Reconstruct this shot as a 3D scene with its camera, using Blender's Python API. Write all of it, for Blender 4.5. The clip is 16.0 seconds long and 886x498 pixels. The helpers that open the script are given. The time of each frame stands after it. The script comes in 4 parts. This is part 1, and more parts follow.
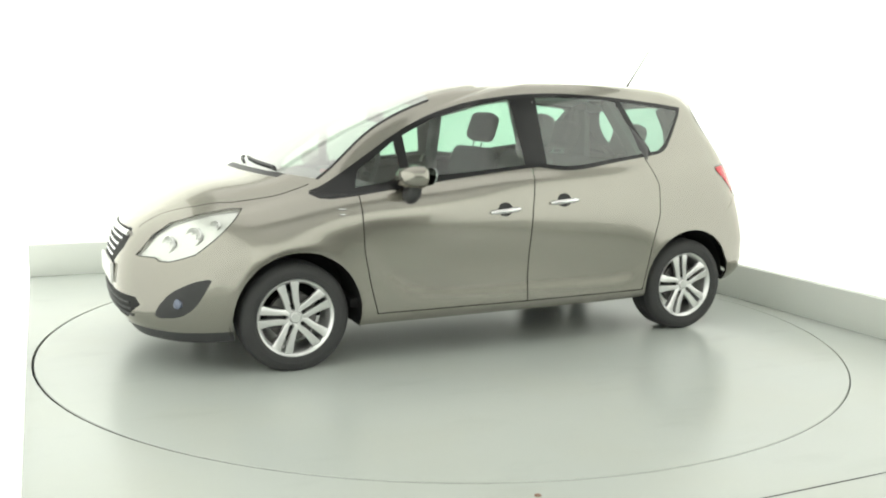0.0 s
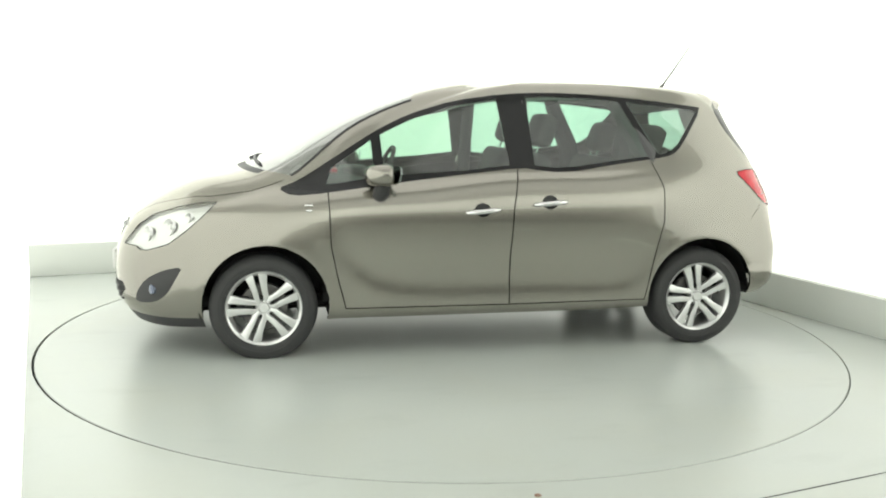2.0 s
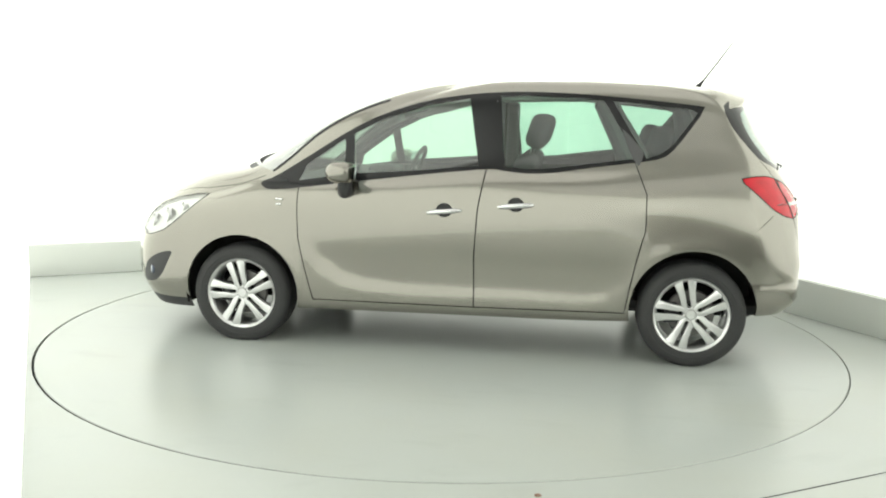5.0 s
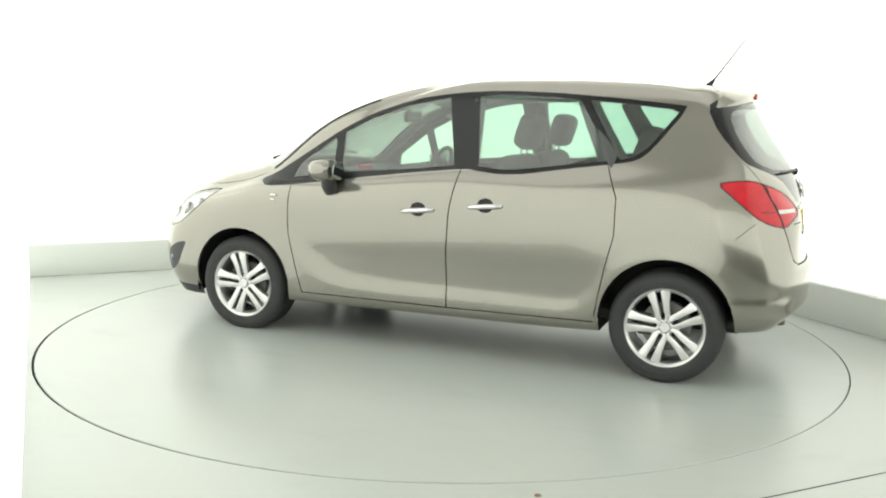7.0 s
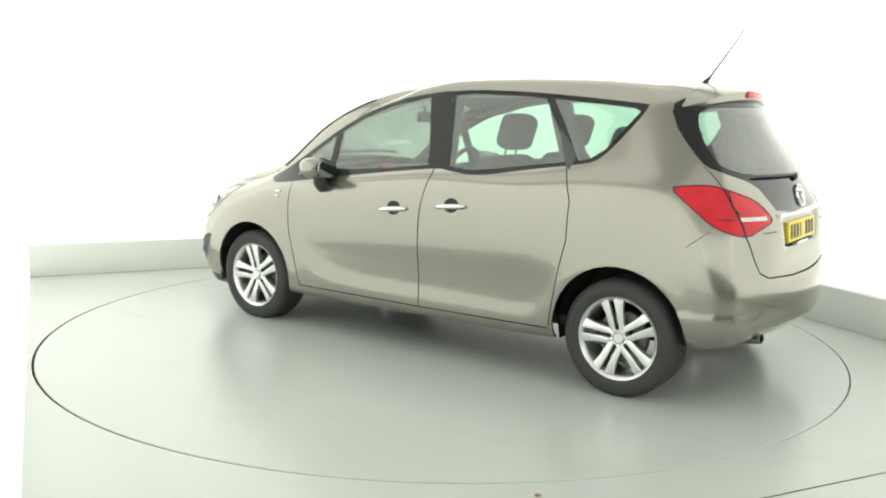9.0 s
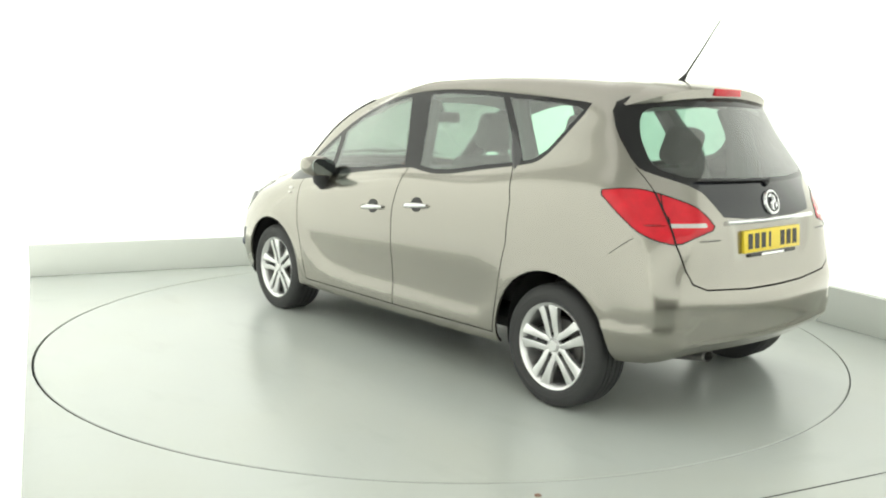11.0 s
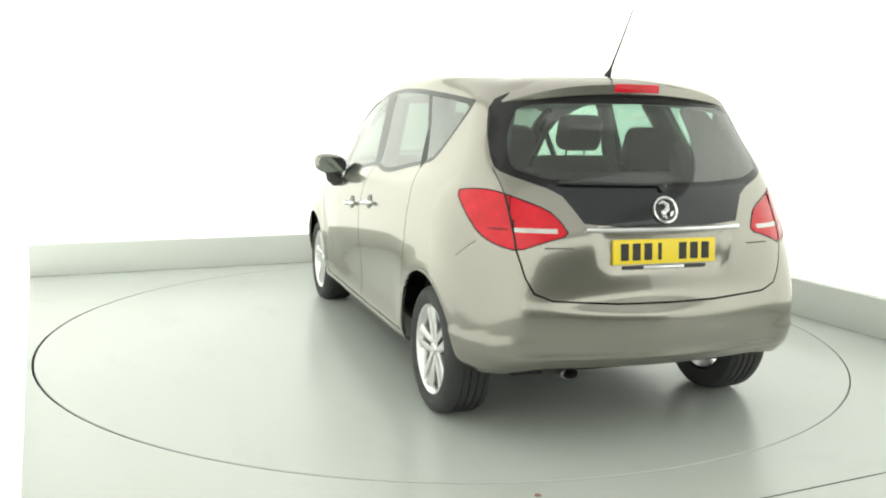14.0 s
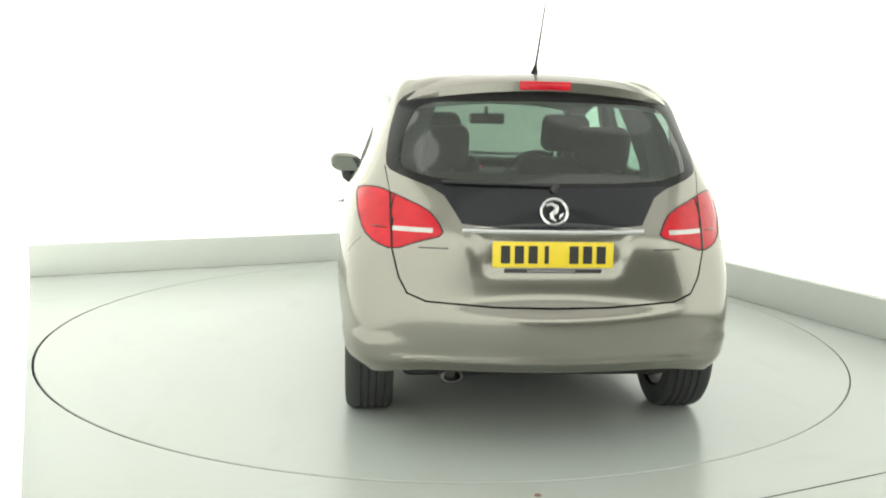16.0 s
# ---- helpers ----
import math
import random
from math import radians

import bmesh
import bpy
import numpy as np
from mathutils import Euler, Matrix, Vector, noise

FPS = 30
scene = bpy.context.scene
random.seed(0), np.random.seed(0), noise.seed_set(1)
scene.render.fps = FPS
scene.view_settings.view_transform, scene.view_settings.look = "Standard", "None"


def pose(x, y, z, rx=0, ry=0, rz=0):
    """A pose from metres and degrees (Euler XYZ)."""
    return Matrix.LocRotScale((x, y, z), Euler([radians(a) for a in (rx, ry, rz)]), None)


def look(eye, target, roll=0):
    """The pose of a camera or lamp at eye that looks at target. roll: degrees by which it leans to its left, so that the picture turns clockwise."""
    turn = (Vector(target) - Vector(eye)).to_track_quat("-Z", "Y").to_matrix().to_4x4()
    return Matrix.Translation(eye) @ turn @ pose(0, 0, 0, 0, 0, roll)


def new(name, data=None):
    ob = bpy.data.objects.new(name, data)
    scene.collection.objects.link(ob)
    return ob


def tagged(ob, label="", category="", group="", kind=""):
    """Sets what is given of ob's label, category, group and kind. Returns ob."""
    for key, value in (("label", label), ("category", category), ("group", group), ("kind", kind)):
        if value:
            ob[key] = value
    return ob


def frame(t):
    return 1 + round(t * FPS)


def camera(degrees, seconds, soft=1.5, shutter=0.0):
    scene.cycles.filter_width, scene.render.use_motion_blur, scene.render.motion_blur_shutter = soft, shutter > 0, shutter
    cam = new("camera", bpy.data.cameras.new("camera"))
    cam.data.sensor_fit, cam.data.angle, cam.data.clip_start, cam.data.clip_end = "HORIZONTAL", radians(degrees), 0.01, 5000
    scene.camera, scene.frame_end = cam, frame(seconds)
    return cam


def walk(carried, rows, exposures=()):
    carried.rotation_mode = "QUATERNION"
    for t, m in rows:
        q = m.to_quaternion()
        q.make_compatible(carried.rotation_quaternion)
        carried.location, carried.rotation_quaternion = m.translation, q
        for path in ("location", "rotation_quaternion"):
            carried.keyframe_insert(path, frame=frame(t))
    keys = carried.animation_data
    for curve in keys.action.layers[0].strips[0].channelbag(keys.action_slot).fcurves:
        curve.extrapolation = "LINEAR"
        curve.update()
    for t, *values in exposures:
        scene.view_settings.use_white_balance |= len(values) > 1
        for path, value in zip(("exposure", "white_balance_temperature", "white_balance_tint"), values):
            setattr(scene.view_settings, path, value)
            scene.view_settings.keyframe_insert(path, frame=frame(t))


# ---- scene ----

# ---------- camera: stands still ----------
EYE = (0.0, -5.672, 1.417)
PAN, PITCH, ROLL = radians(-0.076), radians(8.937), 1.21
VIEW = Vector((math.sin(PAN) * math.cos(PITCH), math.cos(PAN) * math.cos(PITCH), -math.sin(PITCH)))
cam = camera(53.1, 16.0, soft=2.0)
STAND = look(EYE, Vector(EYE) + VIEW, ROLL)
walk(cam, [(0.0, STAND), (16.0, STAND)], exposures=[(0.0, 0.37), (16.0, 0.37)])

# ---------- light ----------
ROOM_TURN = 24.6                     # the square room is turned against the camera
ROOM = pose(0, 0, 0, 0, 0, ROOM_TURN)
LEFT, RIGHT, BACK, SEAM, FRONT, HIGH = -2.478, 2.58, 2.68, -2.80, -7.5, 3.3

world = bpy.data.worlds.new("world")
world.use_nodes = True
world.node_tree.nodes["Background"].inputs[0].default_value = (0.9, 1.0, 0.93, 1)
world.node_tree.nodes["Background"].inputs[1].default_value = 0.3
scene.world = world


def lamp(name, x, y, z, sx, sy, watts, color):
    data = bpy.data.lights.new(name, "AREA")
    data.shape, data.size, data.size_y, data.energy, data.color = "RECTANGLE", sx, sy, watts, color
    ob = new(name, data)
    ob.matrix_world = ROOM @ pose(x, y, z)
    return ob


# Dim fill added from above; no such lamps are known up there.
lamp("overhead_fill", 0.0, 0.0, HIGH - 0.06, 4.0, 4.2, 30, (1.0, 1.0, 0.96))
lamp("overhead_fill", 0.0, -4.4, HIGH - 0.06, 4.0, 2.4, 10, (1.0, 1.0, 0.96))

# ---------- materials ----------


def material(name, color, rough=0.5, metal=0.0, coat=0.0, vary=0.0, scale=8.0, bump=0.0, fine=120.0, stretch=(1, 1, 1), spec=0.5):
    """Principled surface with two scales of variation in tone and a fine relief."""
    m = bpy.data.materials.new(name)
    m.use_nodes = True
    n, l = m.node_tree.nodes, m.node_tree.links
    p = n["Principled BSDF"]
    p.inputs["Base Color"].default_value = (*color, 1)
    p.inputs["Roughness"].default_value = rough
    p.inputs["Metallic"].default_value = metal
    p.inputs["Coat Weight"].default_value = coat
    p.inputs["Coat Roughness"].default_value = 0.03
    p.inputs["Specular IOR Level"].default_value = spec
    if vary or bump:
        co = n.new("ShaderNodeTexCoord")
        mp = n.new("ShaderNodeMapping")
        mp.inputs["Scale"].default_value = stretch
        l.new(co.outputs["Object"], mp.inputs["Vector"])
        big = n.new("ShaderNodeTexNoise")
        big.inputs["Scale"].default_value, big.inputs["Detail"].default_value = scale, 5
        l.new(mp.outputs[0], big.inputs["Vector"])
        small = n.new("ShaderNodeTexNoise")
        small.inputs["Scale"].default_value, small.inputs["Detail"].default_value = fine, 3
        l.new(mp.outputs[0], small.inputs["Vector"])
        if vary:
            mix = n.new("ShaderNodeMath")
            mix.operation = "MULTIPLY_ADD"
            mix.inputs[1].default_value = 0.35
            l.new(small.outputs[0], mix.inputs[0])
            l.new(big.outputs[0], mix.inputs[2])
            ramp = n.new("ShaderNodeMapRange")
            ramp.inputs["From Min"].default_value, ramp.inputs["From Max"].default_value = 0.1, 1.3
            ramp.inputs["To Min"].default_value, ramp.inputs["To Max"].default_value = 1 - vary, 1 + vary
            l.new(mix.outputs[0], ramp.inputs["Value"])
            hsv = n.new("ShaderNodeHueSaturation")
            hsv.inputs["Color"].default_value = (*color, 1)
            l.new(ramp.outputs[0], hsv.inputs["Value"])
            l.new(hsv.outputs[0], p.inputs["Base Color"])
            rr = n.new("ShaderNodeMapRange")
            rr.inputs["To Min"].default_value, rr.inputs["To Max"].default_value = rough * (1 - vary), rough * (1 + vary)
            l.new(big.outputs[0], rr.inputs["Value"])
            l.new(rr.outputs[0], p.inputs["Roughness"])
        if bump:
            b = n.new("ShaderNodeBump")
            b.inputs["Strength"].default_value, b.inputs["Distance"].default_value = bump, 0.004
            l.new(small.outputs[0], b.inputs["Height"])
            l.new(b.outputs[0], p.inputs["Normal"])
    return m


def glass(name, tint, gloss=0.02, base=0.045):
    """Thin sheet of tinted glass: what passes is tinted, the gloss follows Fresnel."""
    m = bpy.data.materials.new(name)
    m.use_nodes = True
    n, l = m.node_tree.nodes, m.node_tree.links
    n.remove(n["Principled BSDF"])
    tr = n.new("ShaderNodeBsdfTransparent")
    tr.inputs[0].default_value = (*tint, 1)
    gl = n.new("ShaderNodeBsdfGlossy")
    gl.inputs["Roughness"].default_value = gloss
    lw = n.new("ShaderNodeLayerWeight")
    lw.inputs[0].default_value = 0.5
    pw = n.new("ShaderNodeMath")
    pw.operation = "POWER"
    pw.inputs[1].default_value = 3.4
    l.new(lw.outputs["Facing"], pw.inputs[0])
    fr = n.new("ShaderNodeMath")
    fr.operation = "MULTIPLY_ADD"
    fr.inputs[1].default_value, fr.inputs[2].default_value = 0.95 - base, base
    l.new(pw.outputs[0], fr.inputs[0])
    mix = n.new("ShaderNodeMixShader")
    l.new(fr.outputs[0], mix.inputs[0])
    l.new(tr.outputs[0], mix.inputs[1])
    l.new(gl.outputs[0], mix.inputs[2])
    l.new(mix.outputs[0], n["Material Output"].inputs[0])
    return m


def floor_material(name, color, rough):
    """Worn glossy floor paint with broad cloudy stains, a few warm patches and scuffs."""
    m = material(name, color, rough, vary=0.05, scale=0.8, bump=0.01, fine=60)
    n, l = m.node_tree.nodes, m.node_tree.links
    p = n["Principled BSDF"]
    src = p.inputs["Base Color"].links[0].from_socket
    co = n.new("ShaderNodeTexCoord")
    blot = n.new("ShaderNodeTexNoise")
    blot.inputs["Scale"].default_value, blot.inputs["Detail"].default_value = 1.3, 4
    l.new(co.outputs["Object"], blot.inputs["Vector"])
    rng = n.new("ShaderNodeMapRange")
    rng.inputs["From Min"].default_value, rng.inputs["From Max"].default_value = 0.45, 0.9
    rng.inputs["To Max"].default_value = 0.22
    l.new(blot.outputs[0], rng.inputs["Value"])
    mx = n.new("ShaderNodeMix")
    mx.data_type = "RGBA"
    l.new(rng.outputs[0], mx.inputs[0])
    l.new(src, mx.inputs[6])
    mx.inputs[7].default_value = (color[0] * 0.95, color[1] * 0.86, color[2] * 0.66, 1)
    sm = n.new("ShaderNodeTexNoise")
    sm.inputs["Scale"].default_value, sm.inputs["Detail"].default_value = 3.1, 4
    mp = n.new("ShaderNodeMapping")
    mp.inputs["Scale"].default_value, mp.inputs["Location"].default_value = (0.6, 1.6, 1), (3.3, 1.7, 0)
    l.new(co.outputs["Object"], mp.inputs["Vector"])
    l.new(mp.outputs[0], sm.inputs["Vector"])
    sr = n.new("ShaderNodeMapRange")
    sr.inputs["From Min"].default_value, sr.inputs["From Max"].default_value = 0.58, 0.84
    sr.inputs["To Max"].default_value = 0.12
    l.new(sm.outputs[0], sr.inputs["Value"])
    mk = n.new("ShaderNodeMix")
    mk.data_type = "RGBA"
    l.new(sr.outputs[0], mk.inputs[0])
    l.new(mx.outputs[2], mk.inputs[6])
    mk.inputs[7].default_value = (color[0] * 0.45, color[1] * 0.45, color[2] * 0.42, 1)
    l.new(mk.outputs[2], p.inputs["Base Color"])
    return m


PAINT = material("taupe_metallic_paint", (0.272, 0.257, 0.226), 0.22, 0.9, 0.85, vary=0.04, scale=3, fine=900)
PAINT.node_tree.nodes["Principled BSDF"].inputs["Coat IOR"].default_value = 1.75
PAINT.node_tree.nodes["Principled BSDF"].inputs["Specular Tint"].default_value = (0.75, 0.72, 0.66, 1)   # flakes go dark towards grazing
DARK = material("black_inner_metal", (0.012, 0.012, 0.012), 0.8)
TRIM = material("black_window_trim", (0.012, 0.012, 0.013), 0.14, vary=0.1, scale=20, spec=0.35)
PLASTIC = material("grey_black_plastic", (0.035, 0.035, 0.037), 0.5, vary=0.15, scale=30, bump=0.1, fine=500)
GLOSSBLACK = material("gloss_black_panel", (0.010, 0.011, 0.016), 0.10, coat=0.3, spec=0.35)
GLASS = glass("green_tinted_glass", (0.62, 0.80, 0.69), base=0.14)
PRIVACY = glass("rear_tinted_glass", (0.52, 0.70, 0.61), base=0.14)
REARGLASS = glass("rear_window_glass", (0.48, 0.62, 0.55), base=0.14)
SCREEN = glass("windscreen_glass", (0.45, 0.53, 0.47), 0.10, 0.45)
RUBBER = material("tyre_rubber", (0.036, 0.036, 0.037), 0.7, vary=0.25, scale=14, bump=0.2, fine=200)
ALLOY = material("silver_alloy", (0.72, 0.72, 0.72), 0.3, 0.85, 0.5, vary=0.05, scale=20)
STEEL = material("dull_brake_steel", (0.16, 0.155, 0.15), 0.5, 0.8, vary=0.3, scale=20)
CHROME = material("bright_chrome", (0.72, 0.72, 0.73), 0.16, 1.0)
FLOOR = floor_material("grey_green_floor_paint", (0.485, 0.512, 0.487), 0.27)
DISC = floor_material("grey_green_turntable_paint", (0.48, 0.508, 0.483), 0.25)
UPSTAND = material("grey_green_upstand_paint", (0.66, 0.68, 0.645), 0.5, vary=0.06, scale=1.5, bump=0.05)
# Emission added to the white walls so they light car and floor.
WALL = material("white_wall_added_glow", (0.84, 0.85, 0.81), 0.8, vary=0.02, scale=0.8)
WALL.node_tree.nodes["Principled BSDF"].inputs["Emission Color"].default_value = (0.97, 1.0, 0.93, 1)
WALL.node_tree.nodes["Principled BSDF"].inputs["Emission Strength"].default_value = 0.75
# Unseen wall tone, dark so camera-facing panels have something dim to reflect.
DULL = material("dark_grey_reflected_wall", (0.22, 0.22, 0.21), 0.7, vary=0.08, scale=1.2)
CEIL = material("pale_grey_ceiling", (0.60, 0.60, 0.585), 0.8, vary=0.02, scale=0.8)
GAP = material("black_floor_gap", (0.02, 0.022, 0.02), 0.8)

# ---------- mesh helpers ----------


def mesh_of(name, bm, mat, smooth=True):
    me = bpy.data.meshes.new(name)
    bm.normal_update()
    bm.to_mesh(me)
    bm.free()
    me.materials.append(mat)
    if smooth:
        me.polygons.foreach_set("use_smooth", [True] * len(me.polygons))
        me.set_sharp_from_angle(angle=radians(38))
    return me


def part(name, bm, mat, parent, label="", smooth=True):
    ob = new(name, mesh_of(name, bm, mat, smooth))
    ob.parent = parent
    return tagged(ob, label)


def box(bm, x0, x1, y0, y1, z0, z1, bevel=0.0, seg=2, m=None):
    r = bmesh.ops.create_cube(bm, size=1.0)
    vs = r["verts"]
    for v in vs:
        v.co = Vector((x0 + (v.co.x + 0.5) * (x1 - x0), y0 + (v.co.y + 0.5) * (y1 - y0), z0 + (v.co.z + 0.5) * (z1 - z0)))
    if bevel:
        es = list({e for v in vs for e in v.link_edges})
        r = bmesh.ops.bevel(bm, geom=es, offset=bevel, segments=seg, affect="EDGES", profile=0.5)
        vs = list({v for f in r["faces"] for v in f.verts} | {v for v in vs if v.is_valid})
    if m is not None:
        bmesh.ops.transform(bm, matrix=m, verts=vs)
    return vs


def tube(bm, points, radius, sides=10, caps=True):
    """A round bar through the points; radius may be a list."""
    pts = [Vector(p) for p in points]
    rad = radius if isinstance(radius, (list, tuple)) else [radius] * len(pts)
    rings = []
    for k, p in enumerate(pts):
        d = (pts[min(k + 1, len(pts) - 1)] - pts[max(k - 1, 0)]).normalized()
        a = d.orthogonal().normalized() if not rings else (ref - ref.dot(d) * d).normalized()
        ref = a
        b = d.cross(a)
        rings.append([bm.verts.new(p + rad[k] * (math.cos(2 * math.pi * s / sides) * a + math.sin(2 * math.pi * s / sides) * b)) for s in range(sides)])
    for r0, r1 in zip(rings, rings[1:]):
        for s in range(sides):
            bm.faces.new((r0[s], r0[(s + 1) % sides], r1[(s + 1) % sides], r1[s]))
    if caps:
        bm.faces.new(rings[0][::-1])
        bm.faces.new(rings[-1])


def lathe(bm, profile, sides=48, axis="y"):
    """Turn a profile of (radius, height) round the axis."""
    rings = []
    for r, h in profile:
        ring = []
        for s in range(sides):
            a = 2 * math.pi * s / sides
            c, d = r * math.cos(a), r * math.sin(a)
            ring.append(bm.verts.new((c, h, d) if axis == "y" else (c, d, h) if axis == "z" else (h, c, d)))
        rings.append(ring)
    for r0, r1 in zip(rings, rings[1:]):
        for s in range(sides):
            bm.faces.new((r0[s], r0[(s + 1) % sides], r1[(s + 1) % sides], r1[s]))
    bmesh.ops.recalc_face_normals(bm, faces=bm.faces)


def prism(bm, outline, lo, hi, axes, bevel=0.0):
    """A flat outline (2D) drawn out between lo and hi; axes maps (a, b, depth) to 3D."""
    v0 = [bm.verts.new(axes(a, b, lo)) for a, b in outline]
    v1 = [bm.verts.new(axes(a, b, hi)) for a, b in outline]
    n = len(outline)
    fs = [bm.faces.new(v0[::-1]), bm.faces.new(v1)]
    fs += [bm.faces.new((v0[k], v0[(k + 1) % n], v1[(k + 1) % n], v1[k])) for k in range(n)]
    bmesh.ops.recalc_face_normals(bm, faces=fs)
    if bevel:
        es = list({e for f in fs[:2] for e in f.edges})
        bmesh.ops.bevel(bm, geom=es, offset=bevel, segments=2, affect="EDGES", profile=0.5)


# ---------- the room ----------
RING = 2.448


def room():
    def setting(name, bm, mat, label, smooth=False):
        ob = new(name, mesh_of(name, bm, mat, smooth))
        ob.matrix_world = ROOM
        return tagged(ob, label, name.split("_")[0], kind="structure")

    # floor with a round hole for the turntable
    bm = bmesh.new()
    n = 160
    off = ROOM.inverted() @ Vector((-0.0040, -0.0038, 0))     # the disc sits a little off the hole's centre
    hole, rim, low = [], [], []
    for s in range(n):
        a = 2 * math.pi * s / n
        c, d = math.cos(a), math.sin(a)
        k = 1 / max(abs(c), abs(d))
        hole.append(bm.verts.new((RING * c + off.x, RING * d + off.y, 0)))
        low.append(bm.verts.new((RING * c + off.x, RING * d + off.y, -0.10)))
        rim.append(bm.verts.new((2.5 * k * c, 2.5 * k * d, 0)))
    for s in range(n):
        t = (s + 1) % n
        bm.faces.new((hole[s], rim[s], rim[t], hole[t]))
        bm.faces.new((low[s], hole[s], hole[t], low[t]))
    for x0, x1, y0, y1 in ((-2.75, -2.5, SEAM + 0.004, BACK + 0.1), (2.5, RIGHT + 0.1, SEAM + 0.004, BACK + 0.1), (-2.5, 2.5, 2.5, BACK + 0.1), (-2.5, 2.5, SEAM + 0.004, -2.5)):
        bm.faces.new([bm.verts.new((x, y, 0)) for x, y in ((x0, y0), (x1, y0), (x1, y1), (x0, y1))])
    bmesh.ops.remove_doubles(bm, verts=bm.verts, dist=1e-5)
    bmesh.ops.recalc_face_normals(bm, faces=bm.faces)
    setting("floor_1", bm, FLOOR, "glossy grey-green painted studio floor round the turntable")
    bm = bmesh.new()
    box(bm, LEFT - 0.1, RIGHT + 0.1, FRONT, SEAM - 0.004, -0.1, 0)
    setting("floor_2", bm, FLOOR, "glossy grey-green painted floor in front of the seam")
    bm = bmesh.new()
    box(bm, LEFT - 0.1, RIGHT + 0.1, FRONT, BACK + 0.1, -0.2, -0.102)
    setting("ground", bm, GAP, "dark ground beneath the studio floor")
    # upstand along the back and one side, white walls above
    def upstand(name, x0, x1, y0, y1):
        bm = bmesh.new()
        box(bm, x0, x1, y0, y1, 0.0, 0.262, 0.006)
        setting(name, bm, UPSTAND, "low grey-green painted upstand below the white wall", True)
    upstand("baseboard_back", LEFT, RIGHT, BACK, BACK + 0.2)
    upstand("baseboard_side", RIGHT, RIGHT + 0.2, FRONT, BACK + 0.2)

    def wall(name, x0, x1, y0, y1, z0, z1, mat=WALL, label="plain white studio wall with added glow"):
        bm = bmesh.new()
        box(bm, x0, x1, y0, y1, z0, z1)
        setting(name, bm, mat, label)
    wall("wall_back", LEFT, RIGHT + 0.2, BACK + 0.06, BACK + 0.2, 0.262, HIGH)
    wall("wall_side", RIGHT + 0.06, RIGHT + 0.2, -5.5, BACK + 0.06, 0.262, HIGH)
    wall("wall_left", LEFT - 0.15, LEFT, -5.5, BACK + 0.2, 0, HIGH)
    # Unseen stretches beside the camera, given the same added glow.
    wall("wall_side_front", RIGHT + 0.06, RIGHT + 0.2, FRONT, -5.5, 0.262, HIGH, WALL, "unseen white wall beside the camera with added glow")
    wall("wall_left_front", LEFT - 0.15, LEFT, FRONT, -5.5, 0, HIGH, WALL, "unseen white wall beside the camera with added glow")
    # Added unseen end: dark below, glowing above, split height set by reflections.
    wall("wall_front", LEFT - 0.15, RIGHT + 0.2, FRONT - 0.15, FRONT, -0.2, 1.55, DULL, "unseen dark grey wall behind the camera, added for reflections")
    wall("wall_front_upper", LEFT - 0.15, RIGHT + 0.2, FRONT - 0.15, FRONT, 1.55, HIGH, WALL, "unseen glowing white band, added for reflections")
    bm = bmesh.new()
    box(bm, LEFT - 0.15, RIGHT + 0.2, FRONT - 0.15, BACK + 0.2, HIGH, HIGH + 0.1)
    setting("ceiling", bm, CEIL, "plain pale grey studio ceiling")


room()


def turntable():
    top = tagged(new("turntable"), "round grey-green turntable flush with the floor", "turntable")
    bm = bmesh.new()
    r = RING - 0.0078
    lathe(bm, [(0.001, 0.0), (0.6, 0), (1.2, 0), (1.8, 0), (r - 0.004, 0.0), (r, -0.004), (r, -0.09), (0.001, -0.09)], 160, "z")
    part("disc", bm, DISC, top)
    # Black strip added on the disc's edge, standing for shade in the gap.
    bm = bmesh.new()
    lathe(bm, [(r + .0005, -.004), (r + .0011, -.005), (r + .0011, -.05), (r + .0005, -.05)], 160, "z")
    part("shade_strip", bm, GAP, top, "added black strip that darkens the gap")
    return top


TABLE = turntable()



def floor_bolt():
    bm = bmesh.new()
    lathe(bm, [(.001, .003), (.010, .003), (.013, .001), (.014, -.002)], 16, "z")
    ob = new("floor_bolt", mesh_of("floor_bolt", bm, material("rusty_bolt", (0.22, 0.13, 0.09), 0.7, vary=0.3, scale=200)))
    ob.location = (0.37, -2.54, 0.001)
    tagged(ob, "small rusty bolt head set in the floor", "bolt")


floor_bolt()

